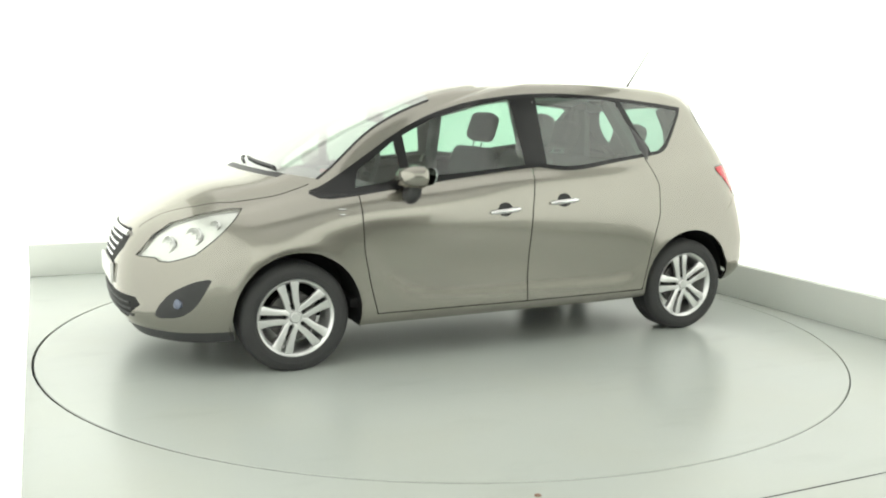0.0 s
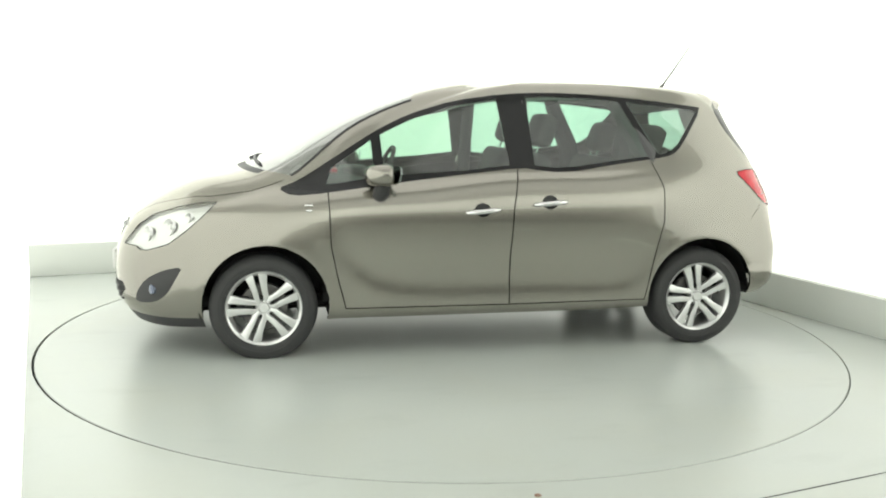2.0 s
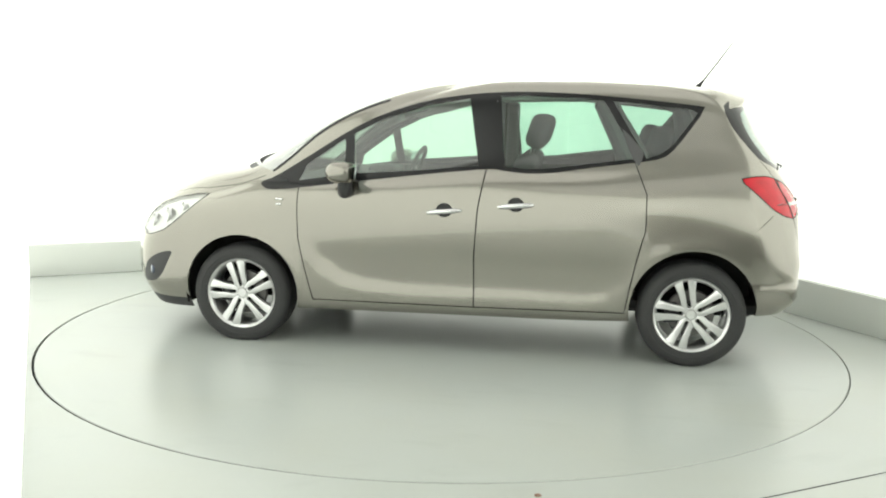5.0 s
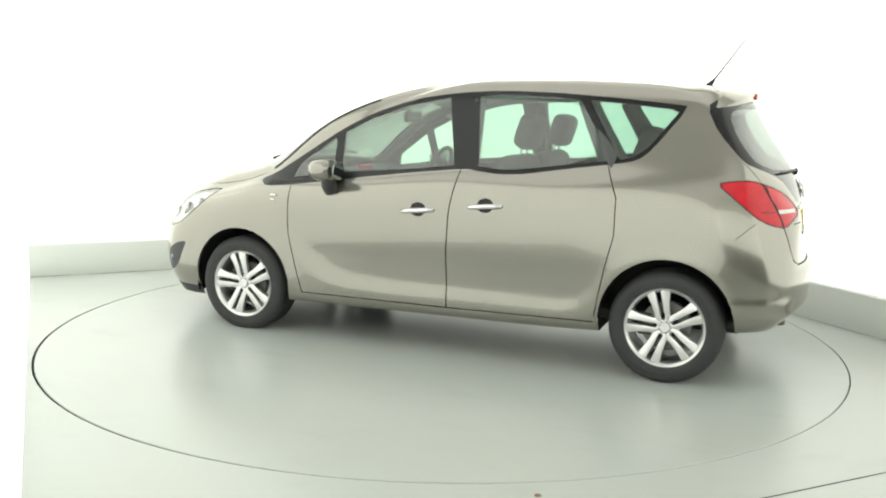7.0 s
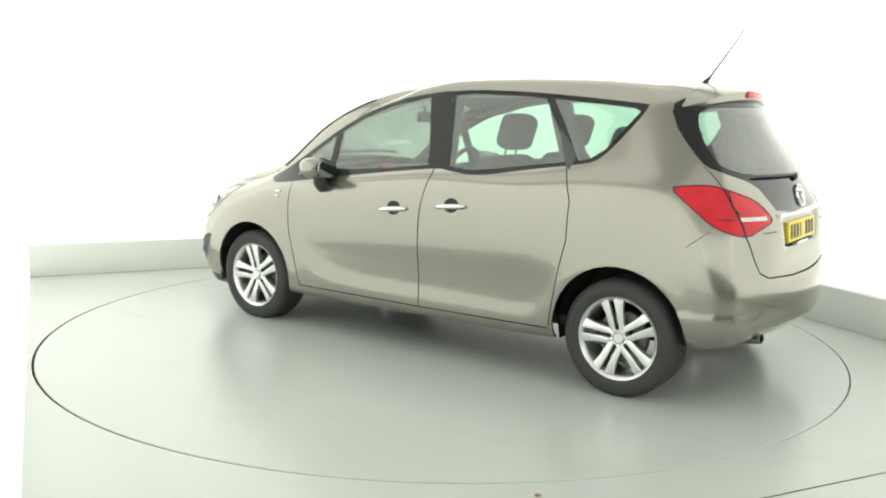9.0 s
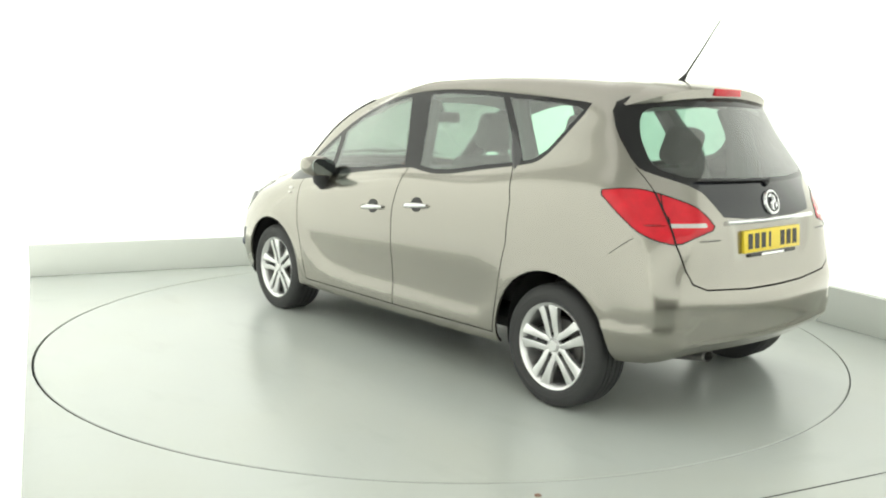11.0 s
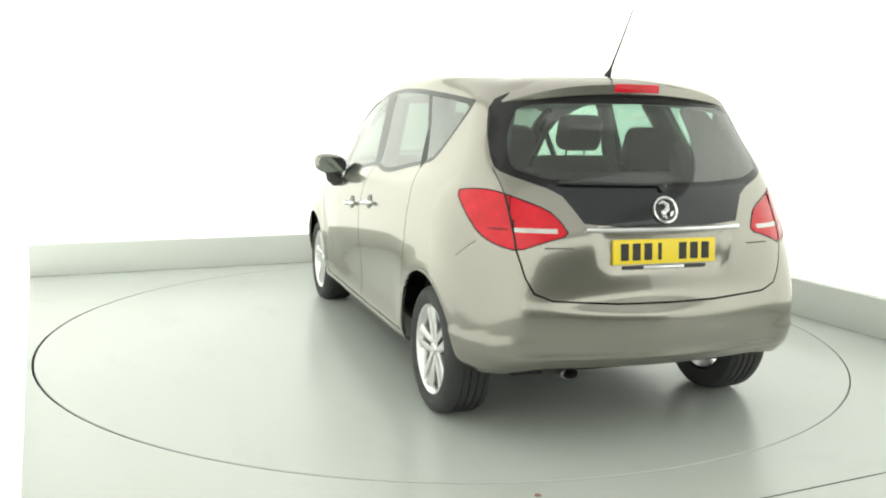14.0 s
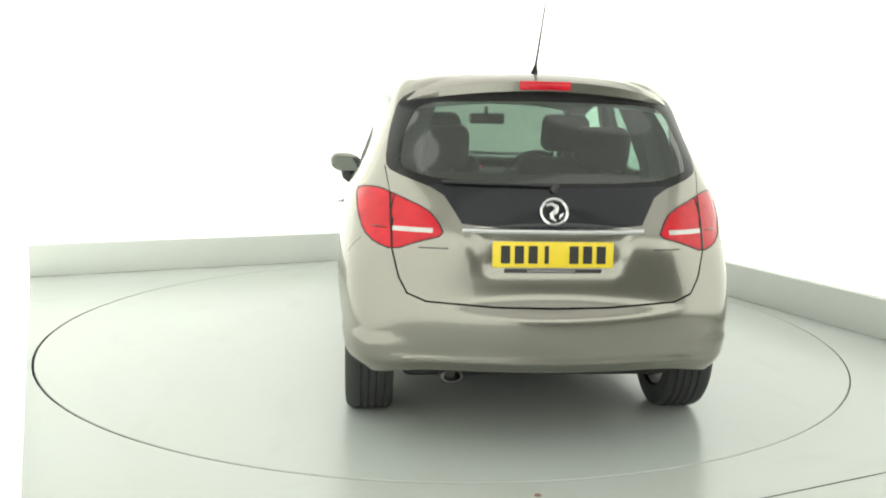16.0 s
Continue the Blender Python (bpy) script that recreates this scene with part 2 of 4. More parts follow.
# ---------- the car ----------
# Control net of one half of the body: from front centre round the side to rear centre,
# each with eleven points from the lower lip up to the roof's spine (x, y, z; car space, metres).
NET = [
    [(2.1, 0, 0.172), (2.19, 0, 0.3), (2.205, 0, 0.47), (2.165, 0, 0.67), (2.06, 0, 0.812), (1.75, 0, 0.985), (1.44, 0, 1.056), (0.93, 0, 1.33), (0.43, 0, 1.538), (0.15, 0, 1.587), (0, 0, 1.598)],
    [(2.08, 0.35, 0.172), (2.17, 0.36, 0.3), (2.185, 0.37, 0.47), (2.14, 0.36, 0.67), (2.03, 0.35, 0.812), (1.73, 0.34, 0.977), (1.4, 0.36, 1.05), (0.915, 0.34, 1.33), (0.43, 0.33, 1.529), (0.12, 0.29, 1.587), (-0.02, 0, 1.6)],
    [(1.98, 0.6, 0.177), (2.06, 0.62, 0.3), (2.08, 0.63, 0.47), (2.04, 0.62, 0.65), (1.93, 0.59, 0.8), (1.64, 0.57, 0.945), (1.29, 0.6, 1.038), (0.88, 0.56, 1.32), (0.45, 0.535, 1.5), (0.1, 0.431, 1.577), (-0.06, 0, 1.601)],
    [(1.8, 0.76, 0.182), (1.86, 0.79, 0.3), (1.88, 0.805, 0.47), (1.85, 0.79, 0.64), (1.76, 0.74, 0.8), (1.48, 0.7, 0.9), (1.17, 0.7, 1.022), (0.845, 0.645, 1.3), (0.475, 0.606, 1.468), (0.05, 0.494, 1.567), (-0.1, 0, 1.603)],
    [(1.45, 0.82, 0.192), (1.45, 0.865, 0.3), (1.45, 0.885, 0.47), (1.42, 0.885, 0.66), (1.38, 0.85, 0.81), (1.25, 0.79, 0.92), (1.08, 0.755, 0.992), (0.755, 0.685, 1.248), (0.46, 0.645, 1.415), (0, 0.537, 1.572), (-0.15, 0, 1.606)],
    [(1, 0.845, 0.223), (1, 0.872, 0.268), (1, 0.88, 0.47), (1, 0.89, 0.67), (0.98, 0.875, 0.85), (0.92, 0.835, 0.94), (0.85, 0.8, 0.98), (0.55, 0.72, 1.21), (0.3, 0.66, 1.459), (-0.05, 0.55, 1.576), (-0.2, 0, 1.61)],
    [(0.45, 0.845, 0.228), (0.45, 0.872, 0.273), (0.45, 0.885, 0.47), (0.45, 0.9, 0.67), (0.45, 0.89, 0.86), (0.45, 0.855, 0.965), (0.45, 0.805, 1.02), (0.28, 0.735, 1.26), (0.12, 0.675, 1.506), (-0.15, 0.565, 1.584), (-0.28, 0, 1.613)],
    [(-0.1, 0.845, 0.233), (-0.1, 0.872, 0.278), (-0.1, 0.885, 0.48), (-0.1, 0.9, 0.68), (-0.1, 0.89, 0.87), (-0.1, 0.855, 1.01), (-0.1, 0.805, 1.08), (-0.1, 0.74, 1.31), (-0.1, 0.675, 1.533), (-0.25, 0.568, 1.593), (-0.4, 0, 1.615)],
    [(-0.65, 0.845, 0.238), (-0.65, 0.872, 0.283), (-0.65, 0.885, 0.48), (-0.65, 0.9, 0.68), (-0.65, 0.89, 0.88), (-0.65, 0.855, 1.02), (-0.65, 0.8, 1.1), (-0.65, 0.735, 1.33), (-0.65, 0.675, 1.548), (-0.65, 0.558, 1.6), (-0.6, 0, 1.616)],
    [(-1.15, 0.845, 0.258), (-1.15, 0.872, 0.303), (-1.15, 0.885, 0.48), (-1.15, 0.895, 0.68), (-1.15, 0.885, 0.88), (-1.15, 0.85, 1.04), (-1.15, 0.782, 1.165), (-1.15, 0.709, 1.35), (-1.13, 0.644, 1.526), (-1, 0.538, 1.593), (-0.8, 0, 1.613)],
    [(-1.55, 0.81, 0.295), (-1.57, 0.85, 0.35), (-1.57, 0.87, 0.5), (-1.57, 0.875, 0.68), (-1.55, 0.855, 0.88), (-1.53, 0.815, 1.05), (-1.5, 0.75, 1.18), (-1.429, 0.68, 1.35), (-1.374, 0.62, 1.502), (-1.2, 0.518, 1.582), (-0.95, 0, 1.61)],
    [(-1.82, 0.72, 0.315), (-1.85, 0.75, 0.37), (-1.862, 0.77, 0.55), (-1.835, 0.77, 0.68), (-1.785, 0.745, 0.88), (-1.73, 0.715, 1.03), (-1.68, 0.673, 1.16), (-1.57, 0.628, 1.32), (-1.48, 0.583, 1.471), (-1.374, 0.498, 1.567), (-1.1, 0, 1.607)],
    [(-1.91, 0.47, 0.345), (-1.955, 0.48, 0.41), (-1.97, 0.49, 0.575), (-1.95, 0.49, 0.66), (-1.937, 0.475, 0.88), (-1.877, 0.47, 1), (-1.8, 0.46, 1.13), (-1.665, 0.435, 1.32), (-1.581, 0.41, 1.488), (-1.468, 0.388, 1.567), (-1.2, 0, 1.603)],
    [(-1.965, 0, 0.345), (-2.012, 0, 0.41), (-2.03, 0, 0.575), (-1.966, 0, 0.66), (-1.957, 0, 0.87), (-1.93, 0, 1), (-1.88, 0, 1.12), (-1.733, 0, 1.33), (-1.628, 0, 1.516), (-1.518, 0, 1.574), (-1.3, 0, 1.598)],
]
NU, NV = 16, 8


def pchip(rows, steps, mirror_ends=False):
    """Smooth curve through rows (first axis) with no overshoot."""
    p = np.asarray(rows, float)
    d = np.diff(p, axis=0)
    m = np.zeros_like(p)
    a, b = d[:-1], d[1:]
    same = a * b > 0
    m[1:-1] = np.where(same, 2 * a * b / np.where(same, a + b, 1), 0)
    m[1:-1] = 0.5 * m[1:-1] + 0.5 * np.where(same, 0.5 * (a + b), m[1:-1])
    m[0], m[-1] = d[0], d[-1]
    if mirror_ends:
        m[0, ..., 0] = m[0, ..., 2] = 0
        m[-1, ..., 0] = m[-1, ..., 2] = 0
    out = []
    for k in range(len(p) - 1):
        for s in range(steps):
            t = s / steps
            out.append((2 * t**3 - 3 * t**2 + 1) * p[k] + (t**3 - 2 * t**2 + t) * m[k] + (3 * t**2 - 2 * t**3) * p[k + 1] + (t**3 - t**2) * m[k + 1])
    out.append(p[-1])
    return np.array(out)


def body_grid():
    g = pchip(NET, NU, True)
    g = np.swapaxes(pchip(np.swapaxes(g, 0, 1), NV), 0, 1)
    for _ in range(6):
        pad = np.concatenate([g[1:2] * [1, -1, 1], g, g[-2:-1] * [1, -1, 1]])
        avg = 0.25 * (pad[:-2] + pad[2:]) + 0.5 * g
        g = avg
        g[0, :, 1] = g[-1, :, 1] = 0
        h = g.copy()
        h[:, 1:-1] = 0.25 * (g[:, :-2] + g[:, 2:]) + 0.5 * g[:, 1:-1]
        g = h
    g[:, -1, 1] = 0
    # the lower doors are hollowed above a line that sweeps down behind the front wheel
    x, z = g[..., 0], g[..., 2]
    sweep = ([-1.06, -1.0, -0.94, -0.86, -0.76, 0.30, 0.55, 0.70, 0.82, 0.90, 0.95, 1.0], [0.8, 0.58, 0.46, 0.39, 0.37, 0.37, 0.385, 0.42, 0.50, 0.60, 0.72, 0.9])
    line = np.interp(x, *sweep)
    cx = np.linspace(-1.1, 1.0, 400)
    cz = np.interp(cx, *sweep)
    near = np.sqrt(((x[..., None] - cx) ** 2 + (z[..., None] - cz) ** 2).min(axis=-1))
    step = np.clip(np.where(z > line, near, -near) / 0.12 + 0.5, 0, 1)
    step = step * step * (3 - 2 * step)
    fade = np.clip((0.80 - z) / 0.25, 0, 1) * np.clip((x + 1.05) / 0.25, 0, 1) * np.clip((1.05 - x) / 0.1, 0, 1) * (g[..., 1] > 0.6)
    g[..., 1] -= 0.013 * step * fade
    # pocket for the number plate in the tailgate, and a turned lip along the foot of the rear bumper
    soft = lambda v: np.clip(v, 0, 1) ** 2 * (3 - 2 * np.clip(v, 0, 1))
    y = np.abs(g[..., 1])
    pocket = soft((0.325 - 0.3 * (0.92 - z) - y) / 0.07 + 0.5) * soft((z - 0.768) / 0.06 + 0.5) * soft((0.93 - z) / 0.05 + 0.5) * (x < -1.6)
    g[..., 0] += 0.015 * pocket
    lip = np.exp(-((z - 0.395) / 0.016) ** 2) * (x < -1.6) * soft((0.66 - y) / 0.15 + 0.5)
    g[..., 0] -= 0.012 * lip
    # a ledge on the bumper's corners and a raised lip round the wheel arches
    ledge = soft((0.475 - z) / 0.03 + 0.5) * soft((y - 0.60) / 0.16 + 0.5) * (x < -1.55) * soft((z - 0.36) / 0.06 + 0.5)
    g[..., 0] -= 0.007 * ledge
    g[..., 1] += 0.006 * ledge
    for cx, cz in ((1.318, 0.305), (-1.322, 0.322)):
        rad = np.sqrt((x - cx) ** 2 + (z - cz) ** 2)
        g[..., 1] += 0.005 * np.exp(-((rad - 0.36) / 0.05) ** 2) * (y > 0.7) * soft((z - 0.3) / 0.1 + 0.5)
    return g


SKIN = body_grid()


def skin_normals(g):
    du = np.gradient(g, axis=0)
    dv = np.gradient(g, axis=1)
    du[0, :, 0] = du[0, :, 2] = 0
    du[-1, :, 0] = du[-1, :, 2] = 0
    n = np.cross(dv, du)
    n /= np.linalg.norm(n, axis=2)[..., None] + 1e-12
    if n[n.shape[0] // 2, 20, 1] < 0:
        n = -n
    n[:, -1] = (0, 0, 1)
    return n


SKIN_N = skin_normals(SKIN)
from mathutils.bvhtree import BVHTree

nu, nv = SKIN.shape[:2]
_cells = [(i * nv + j, (i + 1) * nv + j, (i + 1) * nv + j + 1, i * nv + j + 1) for i in range(nu - 1) for j in range(nv - 1)]
TREE = BVHTree.FromPolygons([Vector(p) for p in SKIN.reshape(-1, 3)], _cells)


def normal_at(p):
    """Smooth outward normal of the body skin next to p (p on the y >= 0 half)."""
    loc, _, k, _ = TREE.find_nearest(p)
    i, j = divmod(k, nv - 1)
    ids = [(i, j), (i + 1, j), (i + 1, j + 1), (i, j + 1)]
    n = Vector((0, 0, 0))
    for a, b in ids:
        w = 1 / ((Vector(SKIN[a, b]) - loc).length_squared + 1e-7)
        n += w * Vector(SKIN_N[a, b])
    return n.normalized()


def inside(q, poly):
    x, y, odd = q[0], q[1], False
    for (x0, y0), (x1, y1) in zip(poly, poly[1:] + poly[:1]):
        if (y0 > y) != (y1 > y) and x < x0 + (y - y0) / (y1 - y0) * (x1 - x0):
            odd = not odd
    return odd


SIDE = lambda p: (p.x, p.z)
REAR = lambda p: (p.y, p.z)
TOP = lambda p: (p.x, p.y)
CORNER = lambda p: (-(p.x + p.y) * 0.7071, p.z)
FRONTAL = lambda p: (p.y, p.z)
AXES = {FRONTAL: (Vector((0, 1, 0)), Vector((0, 0, 1))), SIDE: (Vector((1, 0, 0)), Vector((0, 0, 1))), REAR: (Vector((0, 1, 0)), Vector((0, 0, 1))),
        TOP: (Vector((1, 0, 0)), Vector((0, 1, 0))), CORNER: (Vector((-0.7071, -0.7071, 0)), Vector((0, 0, 1)))}


def cut(bm, poly, flat, allow):
    """Cut the skin along an outline drawn in the flat view, where allow(centre) holds."""
    e1, e2 = AXES[flat]
    for p, q in zip(poly, poly[1:] + poly[:1]):
        dx, dy = q[0] - p[0], q[1] - p[1]
        n = (-dy, dx)
        x0, x1 = min(p[0], q[0]) - 1e-4, max(p[0], q[0]) + 1e-4
        y0, y1 = min(p[1], q[1]) - 1e-4, max(p[1], q[1]) + 1e-4
        faces = []
        for f in bm.faces:
            fl = [flat(v.co) for v in f.verts]
            if min(a for a, _ in fl) > x1 or max(a for a, _ in fl) < x0 or min(b for _, b in fl) > y1 or max(b for _, b in fl) < y0:
                continue
            s = [(a - p[0]) * n[0] + (b - p[1]) * n[1] for a, b in fl]
            if min(s) < -1e-7 and max(s) > 1e-7 and allow(f.calc_center_median()):
                faces.append(f)
        if faces:
            geom = faces + list({e for f in faces for e in f.edges}) + list({v for f in faces for v in f.verts})
            bmesh.ops.bisect_plane(bm, geom=geom, dist=2e-5, plane_co=e1 * p[0] + e2 * p[1], plane_no=(e1 * n[0] + e2 * n[1]).normalized())


def strips(line, w):
    """Narrow four-sided outlines along a line of points."""
    out = []
    for p, q in zip(line, line[1:]):
        d = Vector((q[0] - p[0], q[1] - p[1])).normalized()
        o, e = Vector((-d.y, d.x)) * w / 2, d * w * 0.4
        a, b = Vector(p) - e, Vector(q) + e
        out.append([tuple(a + o), tuple(b + o), tuple(b - o), tuple(a - o)])
    return out


def round_outline(poly, times=2):
    for _ in range(times):
        out = []
        for p, q in zip(poly, poly[1:] + poly[:1]):
            out += [(0.78 * p[0] + 0.22 * q[0], 0.78 * p[1] + 0.22 * q[1]), (0.22 * p[0] + 0.78 * q[0], 0.22 * p[1] + 0.78 * q[1])]
        poly = out
    return poly


DLO = round_outline([(1.25, .960), (1.17, .922), (.975, .942), (.486, 1.011), (.159, 1.053), (-.168, 1.090), (-.25, 1.077), (-.38, 1.066), (-.52, 1.075), (-.74, 1.112), (-.99, 1.147), (-1.12, 1.17), (-1.19, 1.226), (-1.36, 1.46), (-1.30, 1.470), (-1.0, 1.498), (-.667, 1.522), (-.333, 1.531), (-.067, 1.516), (.23, 1.472), (.494, 1.388), (.69, 1.291), (.947, 1.123), (1.144, .998)], 1)
PANES = {
    "quarter_glass": [(.98, .985), (.95, 1.075), (.72, 1.238), (.70, 1.028)],
    "front_door_glass": [(.645, 1.035), (.665, 1.27), (.49, 1.358), (.23, 1.443), (-.02, 1.487), (-.09, 1.105), (.16, 1.075)],
    "rear_door_glass": [(-.24, 1.105), (-.20, 1.50), (-.333, 1.508), (-.667, 1.498), (-.785, 1.487), (-.985, 1.168), (-.74, 1.135), (-.5, 1.10), (-.37, 1.092)],
    "rear_quarter_glass": [(-1.03, 1.172), (-.835, 1.485), (-1.0, 1.474), (-1.27, 1.447), (-1.31, 1.43), (-1.17, 1.24), (-1.10, 1.19)],
}
ARCHES = [(1.318, .305, .352), (-1.322, .322, .352)]
FRONT_DOOR = [(.972, .955), (.958, .646), (.916, .449), (.872, .287), (-.09, .289), (-.085, .60), (-.10, .862), (-.136, 1.088), (.16, 1.05), (.486, 1.008)]
REAR_DOOR = [(-.136, 1.09), (-.10, .862), (-.085, .60), (-.09, .289), (-.945, .30), (-.975, .477), (-1.0, .611), (-1.04, .777), (-1.038, .974), (-.97, 1.145), (-.5, 1.08), (-.25, 1.08)]
GAPS = strips(FRONT_DOOR[:5], .006) + strips(FRONT_DOOR[4:8], .007) + strips(REAR_DOOR[3:10], .006)
HEADLAMP = [(1.582, .877), (1.657, .872), (1.795, .846), (1.932, .799), (2.02, .736), (2.105, .626), (2.023, .629), (2.012, .614), (1.963, .614), (1.845, .653), (1.745, .728), (1.652, .81)]
FOG = round_outline([(1.765, .535), (1.866, .516), (1.971, .459), (2.03, .37), (2.036, .310), (1.92, .325), (1.85, .382), (1.8, .472)], 1)
GRILLE = [(-.1, .735), (.34, .745), (.38, .70), (.36, .645), (.20, .53), (-.1, .53)]
INTAKE = [(-.1, .41), (.56, .41), (.585, .37), (.42, .275), (-.1, .265)]
REAR_GLASS = round_outline([(-.3, 1.528), (.352, 1.520), (.53, 1.508), (.625, 1.46), (.665, 1.325), (.685, 1.19), (.66, 1.155), (.455, 1.085), (.405, 1.01), (.366, .946), (-.3, .946)], 1)
CLEAR_REAR = round_outline([(-.3, 1.462), (.352, 1.455), (.50, 1.446), (.555, 1.415), (.602, 1.31), (.624, 1.20), (.60, 1.165), (.45, 1.128), (-.3, 1.122)], 1)
GATE_LINE = [(.685, 1.175), (.664, 1.072), (.657, .85), (.63, .74), (.595, .675), (.518, .645), (.237, .627), (-.2, .622)]
LAMP = round_outline([(.515, 1.072), (.60, 1.086), (.70, 1.088), (.807, 1.062), (.947, 1.015), (1.01, .965), (1.05, .913), (.96, .885), (.865, .846), (.76, .868), (.68, .905), (.60, .98)], 1)
BUMPER_SEAM = [(-1.735, .875), (-1.65, .80)]


def car_body(car):
    bm = bmesh.new()
    vs = [[bm.verts.new(SKIN[i, j]) for j in range(nv)] for i in range(nu)]
    lu, lv = bm.faces.layers.int.new("u"), bm.faces.layers.int.new("v")
    for i in range(nu - 1):
        for j in range(nv - 1):
            f = bm.faces.new((vs[i][j], vs[i + 1][j], vs[i + 1][j + 1], vs[i][j + 1]))
            f[lu], f[lv] = i, j
    onside = lambda c: c.y > 0.45
    atrear = lambda c: c.x < -1.45
    atfront = lambda c: c.x > 1.5
    for cx, cz, r in ARCHES:
        ring = [(cx + r * math.cos(2 * math.pi * k / 36), cz + r * math.sin(2 * math.pi * k / 36)) for k in range(36)]
        cut(bm, ring, SIDE, lambda c: c.y > 0.6 and c.z < 0.8)
    cut(bm, DLO, SIDE, onside)
    for pane in PANES.values():
        cut(bm, pane, SIDE, onside)
    for g in GAPS:
        cut(bm, g, SIDE, onside)
    cut(bm, HEADLAMP, SIDE, atfront)
    cut(bm, FOG, SIDE, atfront)
    cut(bm, GRILLE, FRONTAL, lambda c: c.x > 1.9)
    cut(bm, INTAKE, FRONTAL, lambda c: c.x > 1.9)
    shut = strips([(2.07, .40), (1.95, .46), (1.80, .565), (1.62, .64), (1.40, .685), (1.22, .70)], .004)
    for g in shut:
        cut(bm, g, TOP, lambda c: c.z > .70 and c.x > 1.1)
    seam = strips(BUMPER_SEAM, .003)
    for g in seam:
        cut(bm, g, SIDE, onside)
    cut(bm, REAR_GLASS, REAR, atrear)
    cut(bm, CLEAR_REAR, REAR, atrear)
    cut(bm, [(.47, .922), (.70, .922), (.70, .940), (.47, .940)], REAR, atrear)
    cut(bm, LAMP, CORNER, lambda c: c.x < -1.4)
    gate = strips(GATE_LINE[:3], .004) + strips(GATE_LINE[2:], .0075)
    for g in gate:
        cut(bm, g, REAR, lambda c: c.x < -1.6)

    def kind(f):
        c = f.calc_center_median()
        u, v = f[lu] / NU, f[lv] / NV
        s, r = (c.x, c.z), (c.y, c.z)
        if c.y > 0.6 and any((c.x - a) ** 2 + (c.z - b) ** 2 < q * q for a, b, q in ARCHES):
            return None
        if c.x < -1.45 and inside(r, REAR_GLASS):
            return "rear_window" if inside(r, CLEAR_REAR) else "window_border" if c.z > 1.105 else "tailgate_panel"
        gap = c.x < -1.6 and any(inside(r, g) for g in gate)
        if c.x < -1.4 and inside(CORNER(c), LAMP):
            if gap:
                return "lamp_joint"
            if c.y < .655 and .922 < c.z < .940 and c.y > .50:
                return "reversing_lamp"
            return "tail_lamp" if c.y > .655 else "gate_lamp"
        if gap:
            return None
        if c.y > 0.45:
            for name, pane in PANES.items():
                if inside(s, pane):
                    return name
            if inside(s, DLO):
                return "window_trim"
            if any(inside(s, g) for g in GAPS) or any(inside(s, g) for g in seam):
                return None
            if v >= 7 and u >= 3 and c.x > -1.35:
                return "roof_rail"
            if c.x > -.9 and c.z > 1.0 and v >= 6 and u >= 3:
                return "a_pillar" if c.x > .1 else "roof_rail"
            if inside(s, FRONT_DOOR):
                return "front_door"
            if inside(s, REAR_DOOR):
                return "rear_door"
        if c.x > 1.5 and c.y > 0.42:
            if inside(s, HEADLAMP):
                return "headlamp"
            if inside(s, FOG):
                return "fog_surround"
        if c.x > 1.1 and c.z > .70 and any(inside((c.x, c.y), g) for g in shut):
            return None
        if c.x > 1.9 and inside(r, GRILLE):
            return "grille"
        if c.x > 1.9 and inside(r, INTAKE):
            return "lower_intake"
        if u < 1.8 and 5.86 < v < 6:
            return "cowl"
        if u < 3 and 6 <= v < 8:
            return "windscreen"
        if c.x > 1.5 and c.z < .236:
            return "front_lip"
        if v >= 8:
            return "roof"
        if c.x > 1.15 and u < 3 and v >= 4:
            return "bonnet"
        if c.x > 1.45:
            return "front_bumper" if c.z < 0.72 else "front_wing"
        if c.x > 0.9:
            return "front_wing"
        if c.z < 0.34 and c.x > -1.0:
            return "sill"
        if c.x < -1.5 and inside(r, GATE_LINE + [(-.2, 1.52), (.36, 1.51), (.54, 1.5), (.64, 1.45), (.70, 1.3)]):
            return "tailgate"
        if c.x < -1.3 and c.z < 0.80 - 0.25 * max(0, c.x + 1.85):
            return "rear_bumper"
        return "rear_wing"

    groups = {}
    for f in bm.faces:
        k = kind(f)
        if k:
            groups.setdefault(k, []).append(f)
    # loose slivers become filler strips of their own
    for name in ("rear_wing", "a_pillar", "roof_rail", "window_trim", "front_wing"):
        left, pieces = set(groups.get(name, [])), []
        while left:
            todo, piece = [left.pop()], []
            while todo:
                f = todo.pop()
                piece.append(f)
                for e in f.edges:
                    for o in e.link_faces:
                        if o in left:
                            left.remove(o)
                            todo.append(o)
            pieces.append(piece)
        pieces.sort(key=len, reverse=True)
        if pieces:
            groups[name] = pieces[0]
        for k, piece in enumerate(pieces[1:]):
            groups["filler_strip.%s.%d" % (name, k)] = piece
    sheets = {"rear_window": REARGLASS, "windscreen": SCREEN, "quarter_glass": GLASS, "front_door_glass": GLASS, "rear_door_glass": PRIVACY,
              "rear_quarter_glass": PRIVACY, "window_trim": TRIM, "window_border": TRIM, "tailgate_panel": GLOSSBLACK, "tail_lamp": REDLENS, "gate_lamp": REDLENS, "reversing_lamp": CLEARLENS, "lamp_joint": DARK, "grille": DARK, "lower_intake": DARK, "cowl": PLASTIC, "front_lip": PLASTIC, "headlamp": LENSGLASS, "fog_surround": PLASTIC}
    middle = {"rear_window", "window_border", "windscreen", "tailgate_panel", "roof", "bonnet", "front_bumper", "rear_bumper", "tailgate", "grille", "lower_intake", "cowl", "front_lip"}
    made = {}
